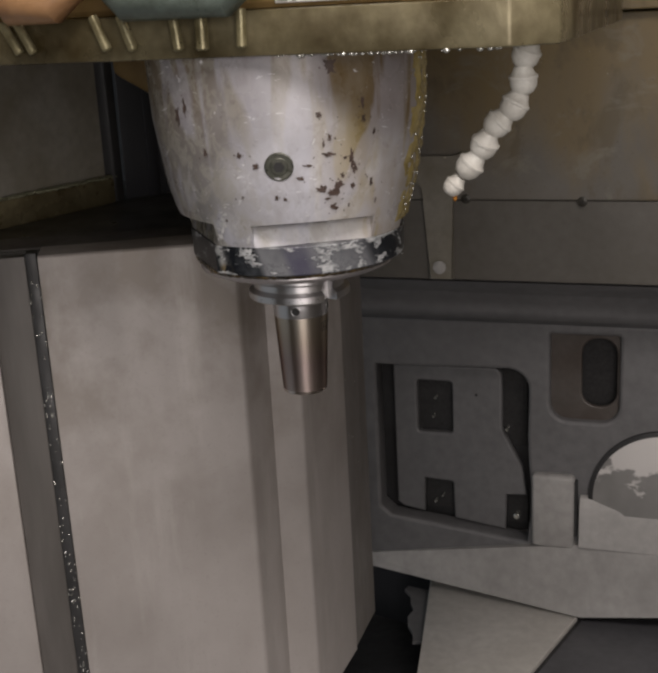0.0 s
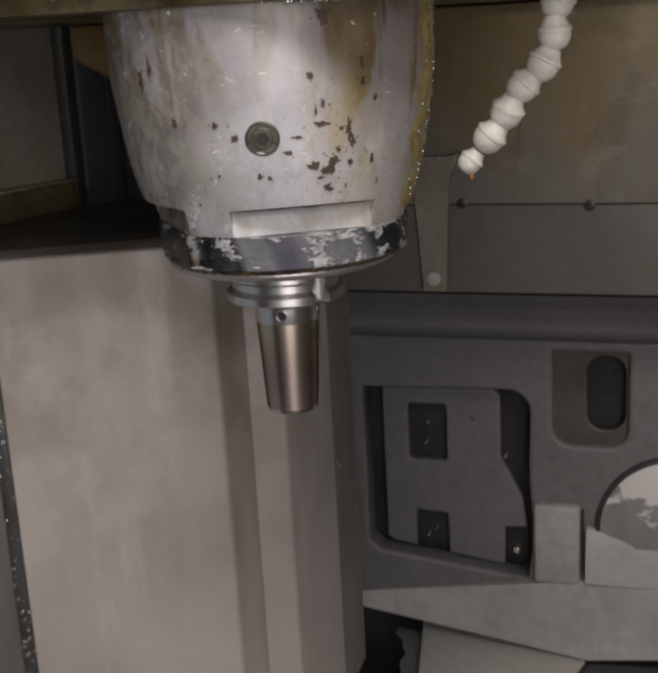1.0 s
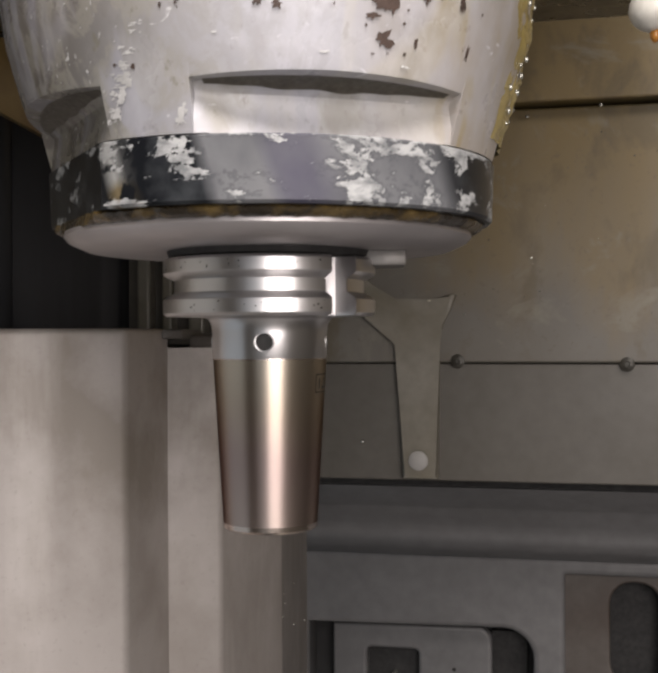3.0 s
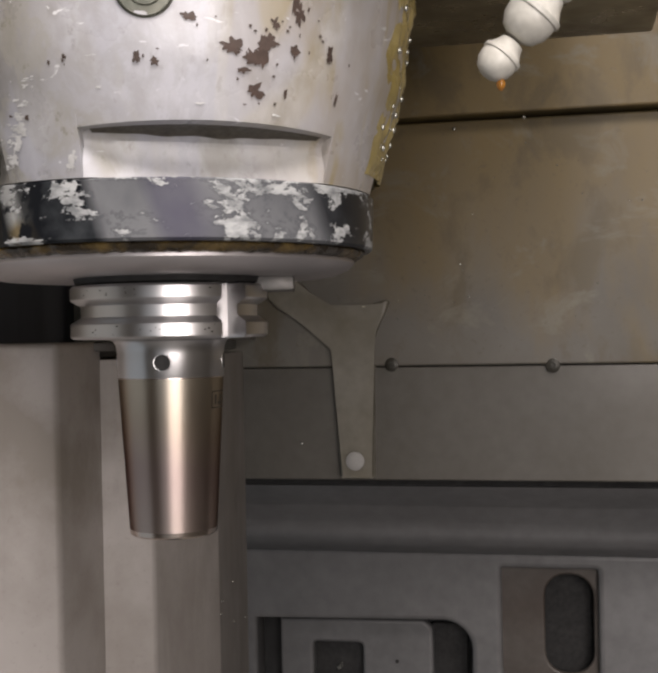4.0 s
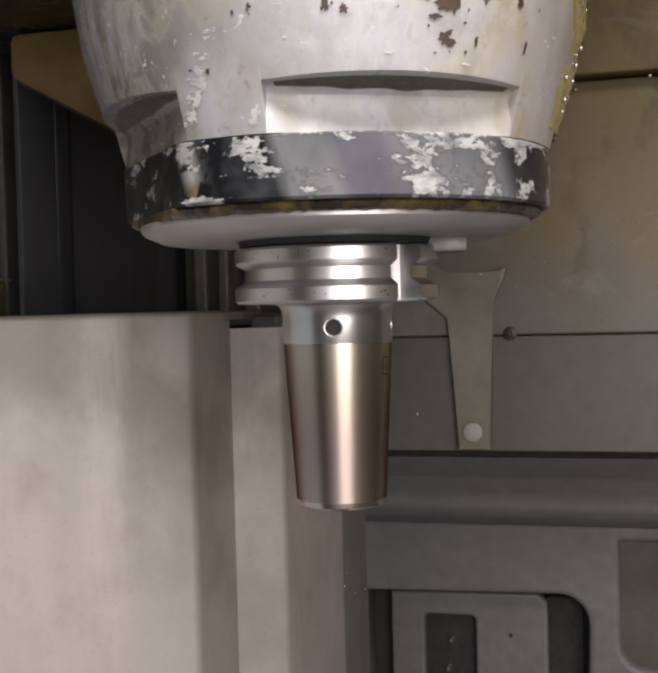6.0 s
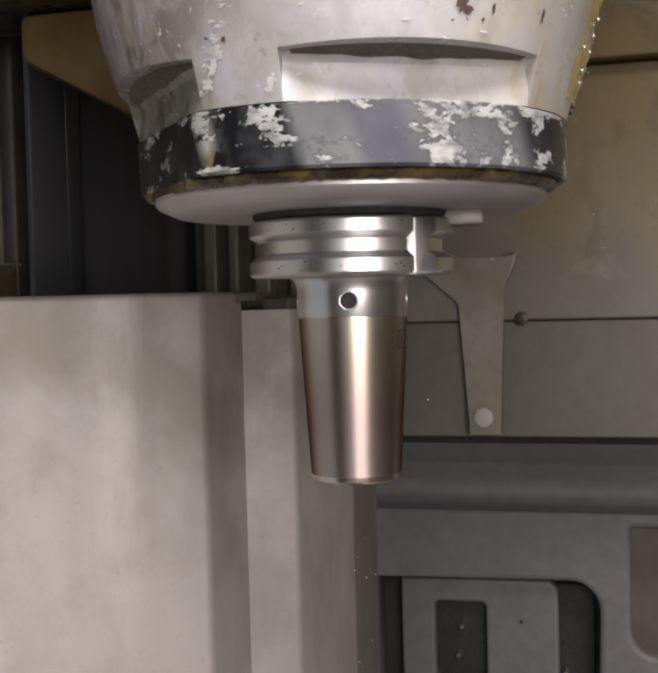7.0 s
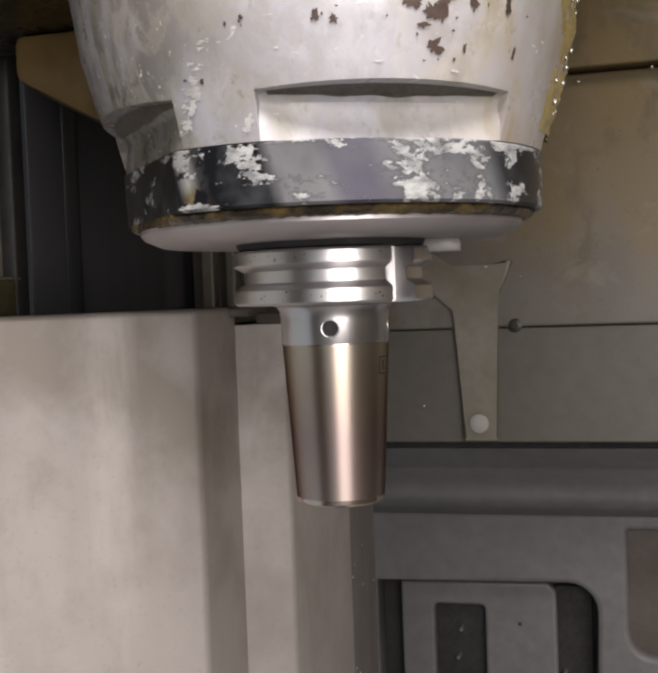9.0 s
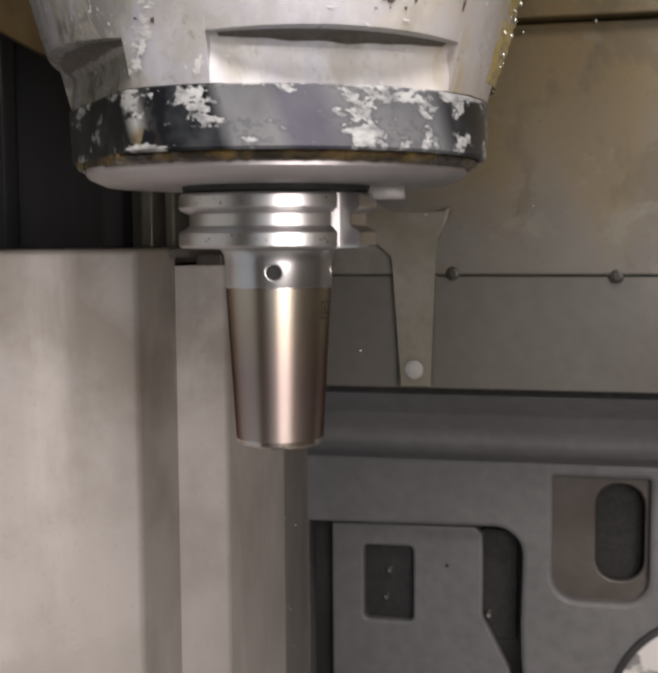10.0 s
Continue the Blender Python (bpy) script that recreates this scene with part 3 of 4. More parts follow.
ex = bmesh.ops.extrude_face_region(bm, geom=list(bm.faces))
bmesh.ops.translate(bm, verts=[v for v in ex["geom"] if isinstance(v, bmesh.types.BMVert)], vec=(0, 0.06, 0))
part("folded_skirt", bm, M_PALE, casting, "folded sheet skirt")
part("boss", box(bmesh.new(), (0.053, LP - 0.012, -0.452), (0.1015, LP + 0.004, -0.362), 0.005, 4), M_PALE, casting, "rounded rectangular boss", 40)
part("apron", prism(bmesh.new(), [(LP + 0.002, -0.386), (LP - 0.0065, -0.388), (LP - 0.0115, -0.398), (LP - 0.0165, -0.4455), (LP + 0.002, -0.4455)], "x", 0.107, 0.82, 0.0015), M_APRON, casting, "raised apron under the round boss", 30)
part("boss_joint", box(bmesh.new(), (0.1005, LP - 0.009, -0.436), (0.1045, LP + 0.003, -0.368), 0.001), M_BLACK, casting, "dark joint beside the boss")

hatch = thing("cover_plate", (0, 0, 0), "grey cover plate with black sockets and screws", "cover plate")
PLATE = [(-0.114, -0.249), (0.006, -0.247), (0.012, -0.253), (0.012, -0.322), (0.022, -0.342), (0.035, -0.367), (0.040, -0.400), (0.017, -0.402), (0.016, -0.447),
         (-0.043, -0.439), (-0.044, -0.394), (-0.047, -0.391), (-0.081, -0.389), (-0.083, -0.392), (-0.083, -0.433), (-0.108, -0.429), (-0.114, -0.424)]
me = sheet_with_holes("plate", PLATE, [rounded(-0.0895, -0.043, -0.3325, -0.264, (0.006,) * 4)], LP + 0.018, LP + 0.030, M_LOWER, 0.003)
ob = new("plate", me)
ob.parent = hatch
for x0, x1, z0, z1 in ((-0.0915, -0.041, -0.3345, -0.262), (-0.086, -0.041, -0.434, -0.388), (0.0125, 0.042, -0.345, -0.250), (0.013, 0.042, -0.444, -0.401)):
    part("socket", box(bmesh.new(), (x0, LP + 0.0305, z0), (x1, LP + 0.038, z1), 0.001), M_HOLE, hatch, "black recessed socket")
for x, z, r in ((-0.066, -0.288, 0.0020), (-0.069, -0.312, 0.0020), (-0.069, -0.422, 0.0020), (-0.060, -0.414, 0.0016), (0.030, -0.432, 0.004), (0.019, -0.322, 0.0022)):
    part("screw", lathe(bmesh.new(), [(r, 0.0), (r, 0.010), (r * 0.6, 0.0112)], segments=14, m=along((x, LP + 0.0308, z), (0, -1, 0))), M_GLASSY, hatch, "wet shiny screw head", 30)
part("screw_mark", lathe(bmesh.new(), [(0.0016, 0.0), (0.0016, 0.0006), (0.0008, 0.0008)], segments=12, m=along((-0.016, LP + 0.0181, -0.280), (0, -1, 0))), M_HOLE, hatch, "small dark mark")

cap = thing("round_boss", (0, 0, 0), "pale grey round boss on the casting with a dark joint", "boss")
ax = along((0.200, LP - 0.004, -0.385), (0, -1, 0))
part("dome", lathe(bmesh.new(), [(0.0815, -0.02), (0.0815, 0.0), (0.078, 0.003), (0.050, 0.0075), (0.046, 0.008)], segments=72, m=ax), M_BOSS, cap, smooth=30)
part("joint", lathe(bmesh.new(), [(0.0830, -0.02), (0.0836, 0.0015), (0.0818, 0.0025)], segments=72, m=ax), M_BLACK, cap, "dark joint", smooth=30)

# trays on the floor below
bm = prism(bmesh.new(), [(-0.076, 0.582), (0.110, 0.536), (0.077, 0.415), (0.04, 0.15), (0.02, 0.05), (0.00, 0.15), (-0.040, 0.382)], "z", -0.56, -0.524, 0.002)
tagged(mesh_ob("tray_sheet", bm, M_TRAY, 30), "pale grey tray sheet under the casting", "tray")
bm = prism(bmesh.new(), [(0.1125, 0.540), (0.40, 0.64), (0.80, 0.3), (0.2, -0.1), (0.045, 0.15), (0.080, 0.415)], "z", -0.62, -0.529, 0.002)
chute = thing("chute", (0, 0, 0), "dark bluish chip chute beside the tray", "chute")
part("chute_plate", bm, M_CHUTE, chute, smooth=30)
part("edge_seam", prism(bmesh.new(), [(0.1115, 0.538), (0.0785, 0.415), (0.0435, 0.15), (0.0465, 0.15), (0.0815, 0.415), (0.1145, 0.538)], "z", -0.529, -0.5275), M_BLACK, chute, "dark seam along the tray")
bm = prism(bmesh.new(), [(-0.20, 0.62), (-0.078, 0.590), (-0.036, 0.382), (0.005, 0.15), (-0.05, 0.05), (-0.25, 0.05)], "z", -0.66, -0.60, 0.002)
tagged(mesh_ob("gutter", bm, M_BLACK, 30), "black wet gutter beside the tray", "gutter")
rng = random.Random(14)
flap = [(-0.0775, 0.583), (-0.106, 0.589)] + [(-0.104 + 0.034 * f + rng.uniform(-0.006, 0.006), 0.580 - 0.115 * f) for f in (0.0, 0.12, 0.25, 0.4, 0.55, 0.7, 0.85, 1.0)] + [(-0.0575, 0.470)]
tagged(mesh_ob("sealing_flap", prism(bmesh.new(), flap, "z", -0.545, -0.541), M_LOWER, 30), "grey torn sealing flap beside the tray", "flap")
# foot rail of the side wall, with swarf lying on it
bm = prism(bmesh.new(), [(-0.3255, 0.336), (-0.365, 0.206), (-0.47, -0.14), (-0.458, -0.145), (-0.352, 0.202), (-0.314, 0.329)], "z", -0.009, 0.016, 0.003)
tagged(mesh_ob("foot_rail", bm, M_OLIVE, 35), "oily dark rail along the side wall's foot", "rail")
rng = random.Random(8)
bm = bmesh.new()
for i in range(260):
    f = rng.random()
    x, y = -0.319 - 0.040 * f + rng.uniform(-0.006, 0.006), 0.332 - 0.130 * f
    r = rng.uniform(0.0008, 0.0028)
    bmesh.ops.create_icosphere(bm, subdivisions=1, radius=r, matrix=Matrix.Translation((x, y, 0.0165)) @ Matrix.Rotation(rng.random() * 3, 4, "Z") @ Matrix.Diagonal((1.6, 0.8, 0.6, 1)))
tagged(mesh_ob("swarf", bm, M_SWARF), "greenish grey swarf lying on the rail", "swarf", kind="stuff")

# ---- bracket and screws on the back wall ----
bracket = thing("wall_bracket", (0, 0, 0), "grey flared bracket bolted to the back wall", "bracket")
FUNNEL = [(-0.0375, -0.112), (-0.0125, -0.112), (-0.0120, -0.014), (-0.0085, -0.003), (-0.003, 0.008), (0.001, 0.018), (-0.004, 0.0185), (-0.0115, 0.0135),
          (-0.0425, 0.0135), (-0.058, 0.025), (-0.075, 0.041), (-0.102, 0.041), (-0.096, 0.027), (-0.083, 0.014), (-0.063, 0.001), (-0.041, -0.016)]
part("strap", prism(bmesh.new(), FUNNEL, "y", WALL_Y - 0.007, WALL_Y + 0.003, 0.0018), M_FUNNEL, bracket, smooth=35)
rng = random.Random(3)
bm = bmesh.new()
for i in range(26):
    bmesh.ops.create_icosphere(bm, subdivisions=1, radius=rng.uniform(0.0006, 0.0018), matrix=Matrix.Translation((rng.uniform(-0.041, -0.014), WALL_Y - rng.uniform(0.001, 0.006), 0.0138)) @ Matrix.Diagonal((1.3, 1, 0.6, 1)))
part("residue", bm, M_DROP, bracket, "wet pale residue on the rim", 60)["kind"] = "stuff"
part("bolt", lathe(bmesh.new(), [(0.0070, 0.0), (0.0068, 0.0015), (0.0040, 0.0030)], segments=24, m=along((-0.026, WALL_Y - 0.0075, -0.099), (0, -1, 0))), M_PALE, bracket, "pale bolt head", 30)
for x, z in ((0.001, -0.029), (0.117, -0.031)):
    bm = lathe(bmesh.new(), [(0.0050, 0.0), (0.0050, 0.0008), (0.0036, 0.0014), (0.0020, 0.0016), (0.0016, 0.0004)], segments=24, m=along((x, WALL_Y + 0.0002, z), (0, -1, 0)))
    tagged(mesh_ob("wall_screw", bm, M_BOLTDARK, 30), "dark countersunk screw in the back wall seam", "screw", "wall screws")

# ---- spindle head ----
head = thing("headstock", (0, 0, 0), "oil-stained steel headstock above the spindle", "headstock")
bm = prism(bmesh.new(), [(-0.35, -0.088), (0.150, -0.088), (0.172, -0.070), (0.172, 0.25), (-0.35, 0.25)], "z", 0.1457, 0.169, 0.0015)
part("face_plate", bm, M_OLIVE, head, "olive oil-filmed plate", 30)
part("upper_casting", prism(bmesh.new(), [(-0.33, -0.070), (0.150, -0.070), (0.150, 0.30), (-0.33, 0.30)], "z", 0.1685, 1.0, 0.004), M_AMBER, head, "brown stained casting")
bm = prism(bmesh.new(), [(-0.235, 0.1460), (-0.235, 0.121), (-0.130, 0.064), (-0.06, 0.064), (-0.06, 0.1460)], "y", 0.205, 0.33, 0.006)
part("rear_block", bm, M_AMBER, head, "amber oiled casting block", 30)

# ---- spindle nose ----
nose = thing("spindle_nose", (0, 0, 0), "chipped grey painted spindle nose with amber coolant film", "spindle nose")
NZ = [0.0395, 0.055, 0.072, 0.110, 0.1455]
NR = [0.0668, 0.0712, 0.0760, 0.0815, 0.0828]


def nose_r(z):
    return float(np.interp(z, NZ, NR))


DENTS = [(-59.3, 30.5), (-141.5, 31.0), (30.0, 30.5), (121.0, 30.5)]
DENT_TOP = 0.0525


def dent(a, r, z):
    """Scooped flats: the floor leans in towards a lens-shaped overhang."""
    d = math.degrees(a)
    for c, h in DENTS:
        off = (d - c + 180) % 360 - 180
        if abs(off) <= h:
            lift = 0.0014 * (1 - (off / h) ** 2)
            f = (z - 0.0395) / (DENT_TOP - 0.0395)
            flat = (0.0586 - 0.0022 * f) * math.cos(radians(h)) / math.cos(radians(30.5)) / math.cos(radians(off))
            if z <= DENT_TOP - 0.0002:
                u = max(0.0, (z - 0.0482) / (DENT_TOP - 0.0003 - 0.0482))
                rim = nose_r(DENT_TOP + lift) - 0.0004
                flat += (rim - flat) * (1 - math.sqrt(max(0.0, 1 - u * u))) * 0.9
                return min(r, flat), z + lift * u
            if z <= DENT_TOP + 0.0009:
                return nose_r(DENT_TOP + lift) - 0.0002, DENT_TOP + lift
            if z <= 0.0562:
                return nose_r(z + lift * 0.5), z + lift * 0.5
    return r, z


angles = sorted({round(x, 5) for x in [*(2 * math.pi * i / 180 for i in range(180)), *(radians(c + s * h * f) % (2 * math.pi) for c, h in DENTS for s in (-1, 1) for f in (0.9999, 1.0008))]})
marks = [0.0395, 0.044, 0.0482, 0.0495, 0.0506, 0.0513, 0.0518, 0.0520, DENT_TOP - 0.0003, DENT_TOP + 0.0005, 0.056, 0.060, 0.066, 0.072, 0.08, 0.09, 0.10, 0.11, 0.12, 0.13, 0.1456]


def nose_change(a, r, z):
    wob = 0.00025 * noise.noise(Vector((r * math.cos(a) * 60, r * math.sin(a) * 60, z * 60)))
    rr, zz = dent(a, r, z)
    return rr + wob, zz


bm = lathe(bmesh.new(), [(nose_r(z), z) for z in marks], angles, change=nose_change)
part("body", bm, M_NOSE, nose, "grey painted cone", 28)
FLATS = ((-141.5, 0.0592),)


def flatted(a, r, z):
    """A flat milled into the ring below one scoop of the nose."""
    for c, d in FLATS:
        off = (math.degrees(a) - c + 180) % 360 - 180
        if abs(off) < 45:
            r = min(r, (d - (0.0668 - 0.0662) * (r < 0.0664)) / math.cos(radians(off)))
    return r


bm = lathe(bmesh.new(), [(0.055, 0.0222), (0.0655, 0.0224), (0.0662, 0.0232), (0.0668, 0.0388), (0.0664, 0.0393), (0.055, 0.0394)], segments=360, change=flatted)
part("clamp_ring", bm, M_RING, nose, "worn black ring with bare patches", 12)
def ragged(a, r, z):
    if r < 0.06:
        return r, z
    q = Vector((math.cos(a), math.sin(a), 0))
    r = min(r, flatted(a, 0.0668, z) - 0.0002)
    return r + 0.0009 * noise.noise(q * 17) + 0.0005 * noise.noise(q * 45), z + 0.0005 * noise.noise(q * 31 + Vector((3, 0, 0)))


part("grease_bead", lathe(bmesh.new(), [(0.055, 0.0196), (0.0612, 0.0197), (0.0630, 0.0208), (0.0636, 0.0218), (0.0630, 0.0226), (0.055, 0.0228)], segments=240, change=ragged), M_GREASE, nose, "dark amber grease squeezed from the joint", 40)
part("end_disc", lathe(bmesh.new(), [(0.0300, 0.0150), (0.0540, 0.0150), (0.0590, 0.0172), (0.0602, 0.0186), (0.0600, 0.0200), (0.0570, 0.0206), (0.030, 0.0206)], segments=140), M_DISC, nose, "ground steel end disc", 30)
part("bore_seat", lathe(bmesh.new(), [(0.0225, 0.0128), (0.0300, 0.0132), (0.0306, 0.0151), (0.0306, 0.0206)], segments=96), M_HOLE, nose, "dark spindle bore", 30)

# shade under the two overhangs, with packed grime, drawn as a dark mesh
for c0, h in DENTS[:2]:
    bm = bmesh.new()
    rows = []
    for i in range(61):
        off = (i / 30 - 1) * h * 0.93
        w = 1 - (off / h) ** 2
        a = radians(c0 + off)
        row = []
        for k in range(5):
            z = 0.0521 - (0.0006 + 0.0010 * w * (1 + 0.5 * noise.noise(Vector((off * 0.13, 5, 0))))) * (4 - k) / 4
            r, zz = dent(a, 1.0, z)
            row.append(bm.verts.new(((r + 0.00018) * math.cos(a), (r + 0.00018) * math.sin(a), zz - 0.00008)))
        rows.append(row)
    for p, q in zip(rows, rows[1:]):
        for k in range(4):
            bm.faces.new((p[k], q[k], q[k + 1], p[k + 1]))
    part("grime_shade", bm, M_GRIME_SHADE, nose, "dark mesh for grime and shade under the overhang", 60)

# recessed socket screw in the nose
an, zz = radians(-74.0), 0.0867
nrm = Vector((math.cos(an), math.sin(an), -0.17)).normalized()
at = Vector((math.cos(an), math.sin(an), 0)) * nose_r(zz)
at.z = zz
mat = along(at, nrm)
scr = part("socket_screw", lathe(bmesh.new(), [(0.0080, -0.004), (0.0080, 0.0005), (0.0074, 0.0008), (0.0072, 0.0002), (0.0050, 0.0002), (0.0046, 0.0007), (0.0026, 0.0007), (0.0024, -0.003)], segments=48, m=mat), M_BOLT, nose, "dull oxide socket screw", 30)
part("hex_recess", lathe(bmesh.new(), [(0.0031, 0.0002), (0.0031, 0.0011), (0.0010, 0.0011)], segments=6, m=mat), M_HOLE, scr, "dark hexagon recess")

# flaked paint: angle, height, half width and half height in millimetres
FLAKES = [(-105.4, .0945, 1.4, 1.7), (-89.9, .0932, 1.2, 1.4), (-83.3, .0870, 1.6, 1.4), (-62.4, .0863, 1.9, .8), (-65.8, .0796, 2.0, 1.2),
          (-53.9, .0913, 3.2, 1.2), (-44.0, .0875, 1.4, 4.2), (-42.5, .0825, 1.2, 2.6), (-48.1, .0793, 1.3, 1.2), (-57.0, .0725, 2.6, 1.9), (-50.6, .0725, 2.0, 3.6)]
FLAKES += [(-52.2, .0700, 2.2, 1.8), (-49.2, .0745, 2.2, 1.6), (-43.3, .0727, 1.4, 1.2), (-34.2, .0731, 1.1, 2.0), (-51.4, .0618, 2.4, 1.4), (-44.3, .0616, .5, 1.2),
           (-76.1, .0691, 1.0, 1.3), (-72.5, .0682, .9, 1.0), (-30.3, .0621, .6, 1.4), (-117.5, .1144, 1.4, 4.4), (-56.0, .0974, .6, 2.0)]
FLAKES += [(-52.6, .1389, 3.0, 3.0), (-57.5, .1131, 1.4, 1.5), (-53.4, .1007, .8, 2.0), (-39.5, .1178, 1.1, 3.0), (-39.3, .1093, 1.4, 1.6),
           (-33.9, .1015, 1.0, 1.5), (-112.8, .1193, 1.1, 4.2), (-90.6, .0700, .5, .6), (-101.3, .0556, .6, .6), (-94.0, .0687, .4, .5), (-54.5, .0668, 1.4, .7), (-47.0, .0890, .9, 1.1)]
rng = random.Random(5)
for a, z, w, h in list(FLAKES):
    for k in range(3 if w * h > 1.5 else 1):
        FLAKES.append((a + rng.gauss(0, 1.1) * (w + 1.2), z + rng.gauss(0, 0.0011) * (h + 0.8), rng.uniform(0.15, 0.5), rng.uniform(0.15, 0.5)))
bm = bmesh.new()
for a, z, w, h in FLAKES:
    n = 26
    c = bm.verts.new((math.cos(radians(a)) * (nose_r(z) + 0.00030), math.sin(radians(a)) * (nose_r(z) + 0.00030), z))
    ring = []
    seed = rng.random() * 50
    for k in range(n):
        t = 2 * math.pi * k / n
        f = 0.92 + 0.95 * noise.noise(Vector((math.cos(t) * 2.3 + seed, math.sin(t) * 2.3, seed))) + rng.uniform(-0.24, 0.24)
        f = max(f, 0.25)
        z1 = z + h * 0.00115 * f * math.sin(t)
        a1 = radians(a) + w * 0.00115 * f * math.cos(t) / nose_r(z)
        r1 = nose_r(z1) + 0.00030
        ring.append(bm.verts.new((r1 * math.cos(a1), r1 * math.sin(a1), z1)))
    for k in range(n):
        bm.faces.new((c, ring[k], ring[(k + 1) % n]))
part("flaked_paint", bm, M_CHIP, nose, "brown patches where paint flaked off")["kind"] = "stuff"

# crusted coolant on the flank
bm = bmesh.new()
na, nz = 46, 70
grid = []
for j in range(nz + 1):
    z = 0.0445 + 0.100 * j / nz
    row = []
    for i in range(na + 1):
        a = -11 + 44 * i / na + 6 * noise.noise(Vector((z * 70, 3.1, 0)))
        q = Vector((a * 0.16, z * 130, 1.7))
        h = 0.0006 + 0.0014 * noise.noise(q) + 0.0009 * noise.noise(q * 2.7)
        h *= min(1.0, (i + 0.2) / 8) * min(1.0, (na - i + 0.5) / 6)
        r = nose_r(z) + h - 0.0001
        row.append(bm.verts.new((r * math.cos(radians(a)), r * math.sin(radians(a)), z)))
    grid.append(row)
for r0, r1 in zip(grid, grid[1:]):
    for i in range(na):
        bm.faces.new((r0[i], r0[i + 1], r1[i + 1], r1[i]))
part("coolant_crust", bm, M_CRUST, nose, "amber crust of dried coolant", 60)
rng = random.Random(21)
bm = bmesh.new()
for i in range(46):
    a, z = radians(rng.uniform(-8, 22)), rng.uniform(0.05, 0.145)
    r = nose_r(z) + 0.0008
    bmesh.ops.create_icosphere(bm, subdivisions=2, radius=rng.uniform(0.0003, 0.0008), matrix=Matrix.Translation((r * math.cos(a), r * math.sin(a), z)) @ Matrix.Diagonal((1, 1, 1.5, 1)))
part("droplets", bm, M_GLASSY, nose, "shiny coolant droplets", 60)["kind"] = "stuff"
# pale splashes on the paint, one edge highlight: angle, height, half sizes in millimetres
def face_r(a, z):
    """The radius of the painted face, with its flats."""
    return dent(radians(a), nose_r(z), z)[0]


SPLASH_GLINT = [(-113, .0560, .4, .6), (-118, .0600, .5, .4), (-108, .0640, .3, .6), (-46, .0560, 1.0, .3), (-63, .0580, 1.2, .3), (-60, .0990, .4, 2.2), (-55, .104, .3, 1.6), (-84, .0620, .6, .3)]
for k in range(46):
    f = rng.random()
    SPLASH_GLINT.append((-110.0 + 11.0 * f + rng.gauss(0, 0.9), 0.0425 + 0.0235 * f, rng.uniform(.3, 1.3), rng.uniform(.10, .35)))
for k in range(26):
    f = rng.random()
    SPLASH_GLINT.append((-107.5 + 5.0 * f + rng.gauss(0, 0.5), 0.0445 + 0.0095 * f, rng.uniform(.5, 1.1), rng.uniform(.3, .9)))
# bright highlight on the scoop's left edge, drawn as pale flecks
for k in range(7):
    SPLASH_GLINT.append((-91.6 + rng.gauss(0, 0.5), 0.0445 + rng.gauss(0, 0.0015), rng.uniform(.4, 1.0), rng.uniform(.6, 1.4)))
for k in range(40):
    SPLASH_GLINT.append((rng.uniform(-128, -100), rng.uniform(.050, .095), rng.uniform(.08, .3), rng.uniform(.1, .45)))
bm = bmesh.new()
for a, z, w, h in SPLASH_GLINT:
    n = 12
    seed = rng.random() * 50
    c = bm.verts.new((math.cos(radians(a)) * (face_r(a, z) + 0.00024), math.sin(radians(a)) * (face_r(a, z) + 0.00024), z))
    ring = []
    for k in range(n):
        t = 2 * math.pi * k / n
        f = max(0.2, 0.75 + 1.2 * noise.noise(Vector((math.cos(t) * 1.8 + seed, math.sin(t) * 1.8, seed))) + rng.uniform(-0.15, 0.15))
        z1, a1 = z + h * 0.0013 * f * math.sin(t), radians(a) + (w * f * math.cos(t) + 0.25 * h * f * math.sin(t)) * 0.0013 / nose_r(z)
        r1 = face_r(math.degrees(a1), z1) + 0.0002
        ring.append(bm.verts.new((r1 * math.cos(a1), r1 * math.sin(a1), z1)))
    for k in range(n):
        bm.faces.new((c, ring[k], ring[(k + 1) % n]))
part("splash_and_glint", bm, M_SPLASH_GLINT, nose, "pale splash residue and a drawn edge highlight", 60)["kind"] = "stuff"

# ---- tool holder ----
holder = thing("tool_holder", (0, 0, 0), "heat-tinted steel shrink-fit tool holder in the spindle", "tool holder")
SLOT_AT = (-32.0, 148.0)
SLOT_HALF = 8.5


def keyed(a, r, z):
    d = math.degrees(a)
    for c in SLOT_AT:
        off = (d - c + 180) % 360 - 180
        if abs(off) < SLOT_HALF + 0.02:
            return min(r, 0.0242 / math.cos(radians(off)))
    return r


ka = sorted({round(x, 5) for x in [*(2 * math.pi * i / 144 for i in range(144)), *(radians(c + s * (SLOT_HALF + e)) % (2 * math.pi) for c in SLOT_AT for s in (-1, 1) for e in (0.0, 0.1))]})
bm = lathe(bmesh.new(), [(0.0180, -0.0046), (0.0308, -0.0042), (0.0317, -0.0034), (0.0317, 0.0004), (0.0313, 0.0009), (0.0284, 0.0026), (0.0284, 0.0062), (0.0313, 0.0078), (0.0317, 0.0083), (0.0317, 0.0118), (0.0310, 0.0126), (0.0230, 0.0127), (0.0222, 0.0155)], ka, change=keyed)
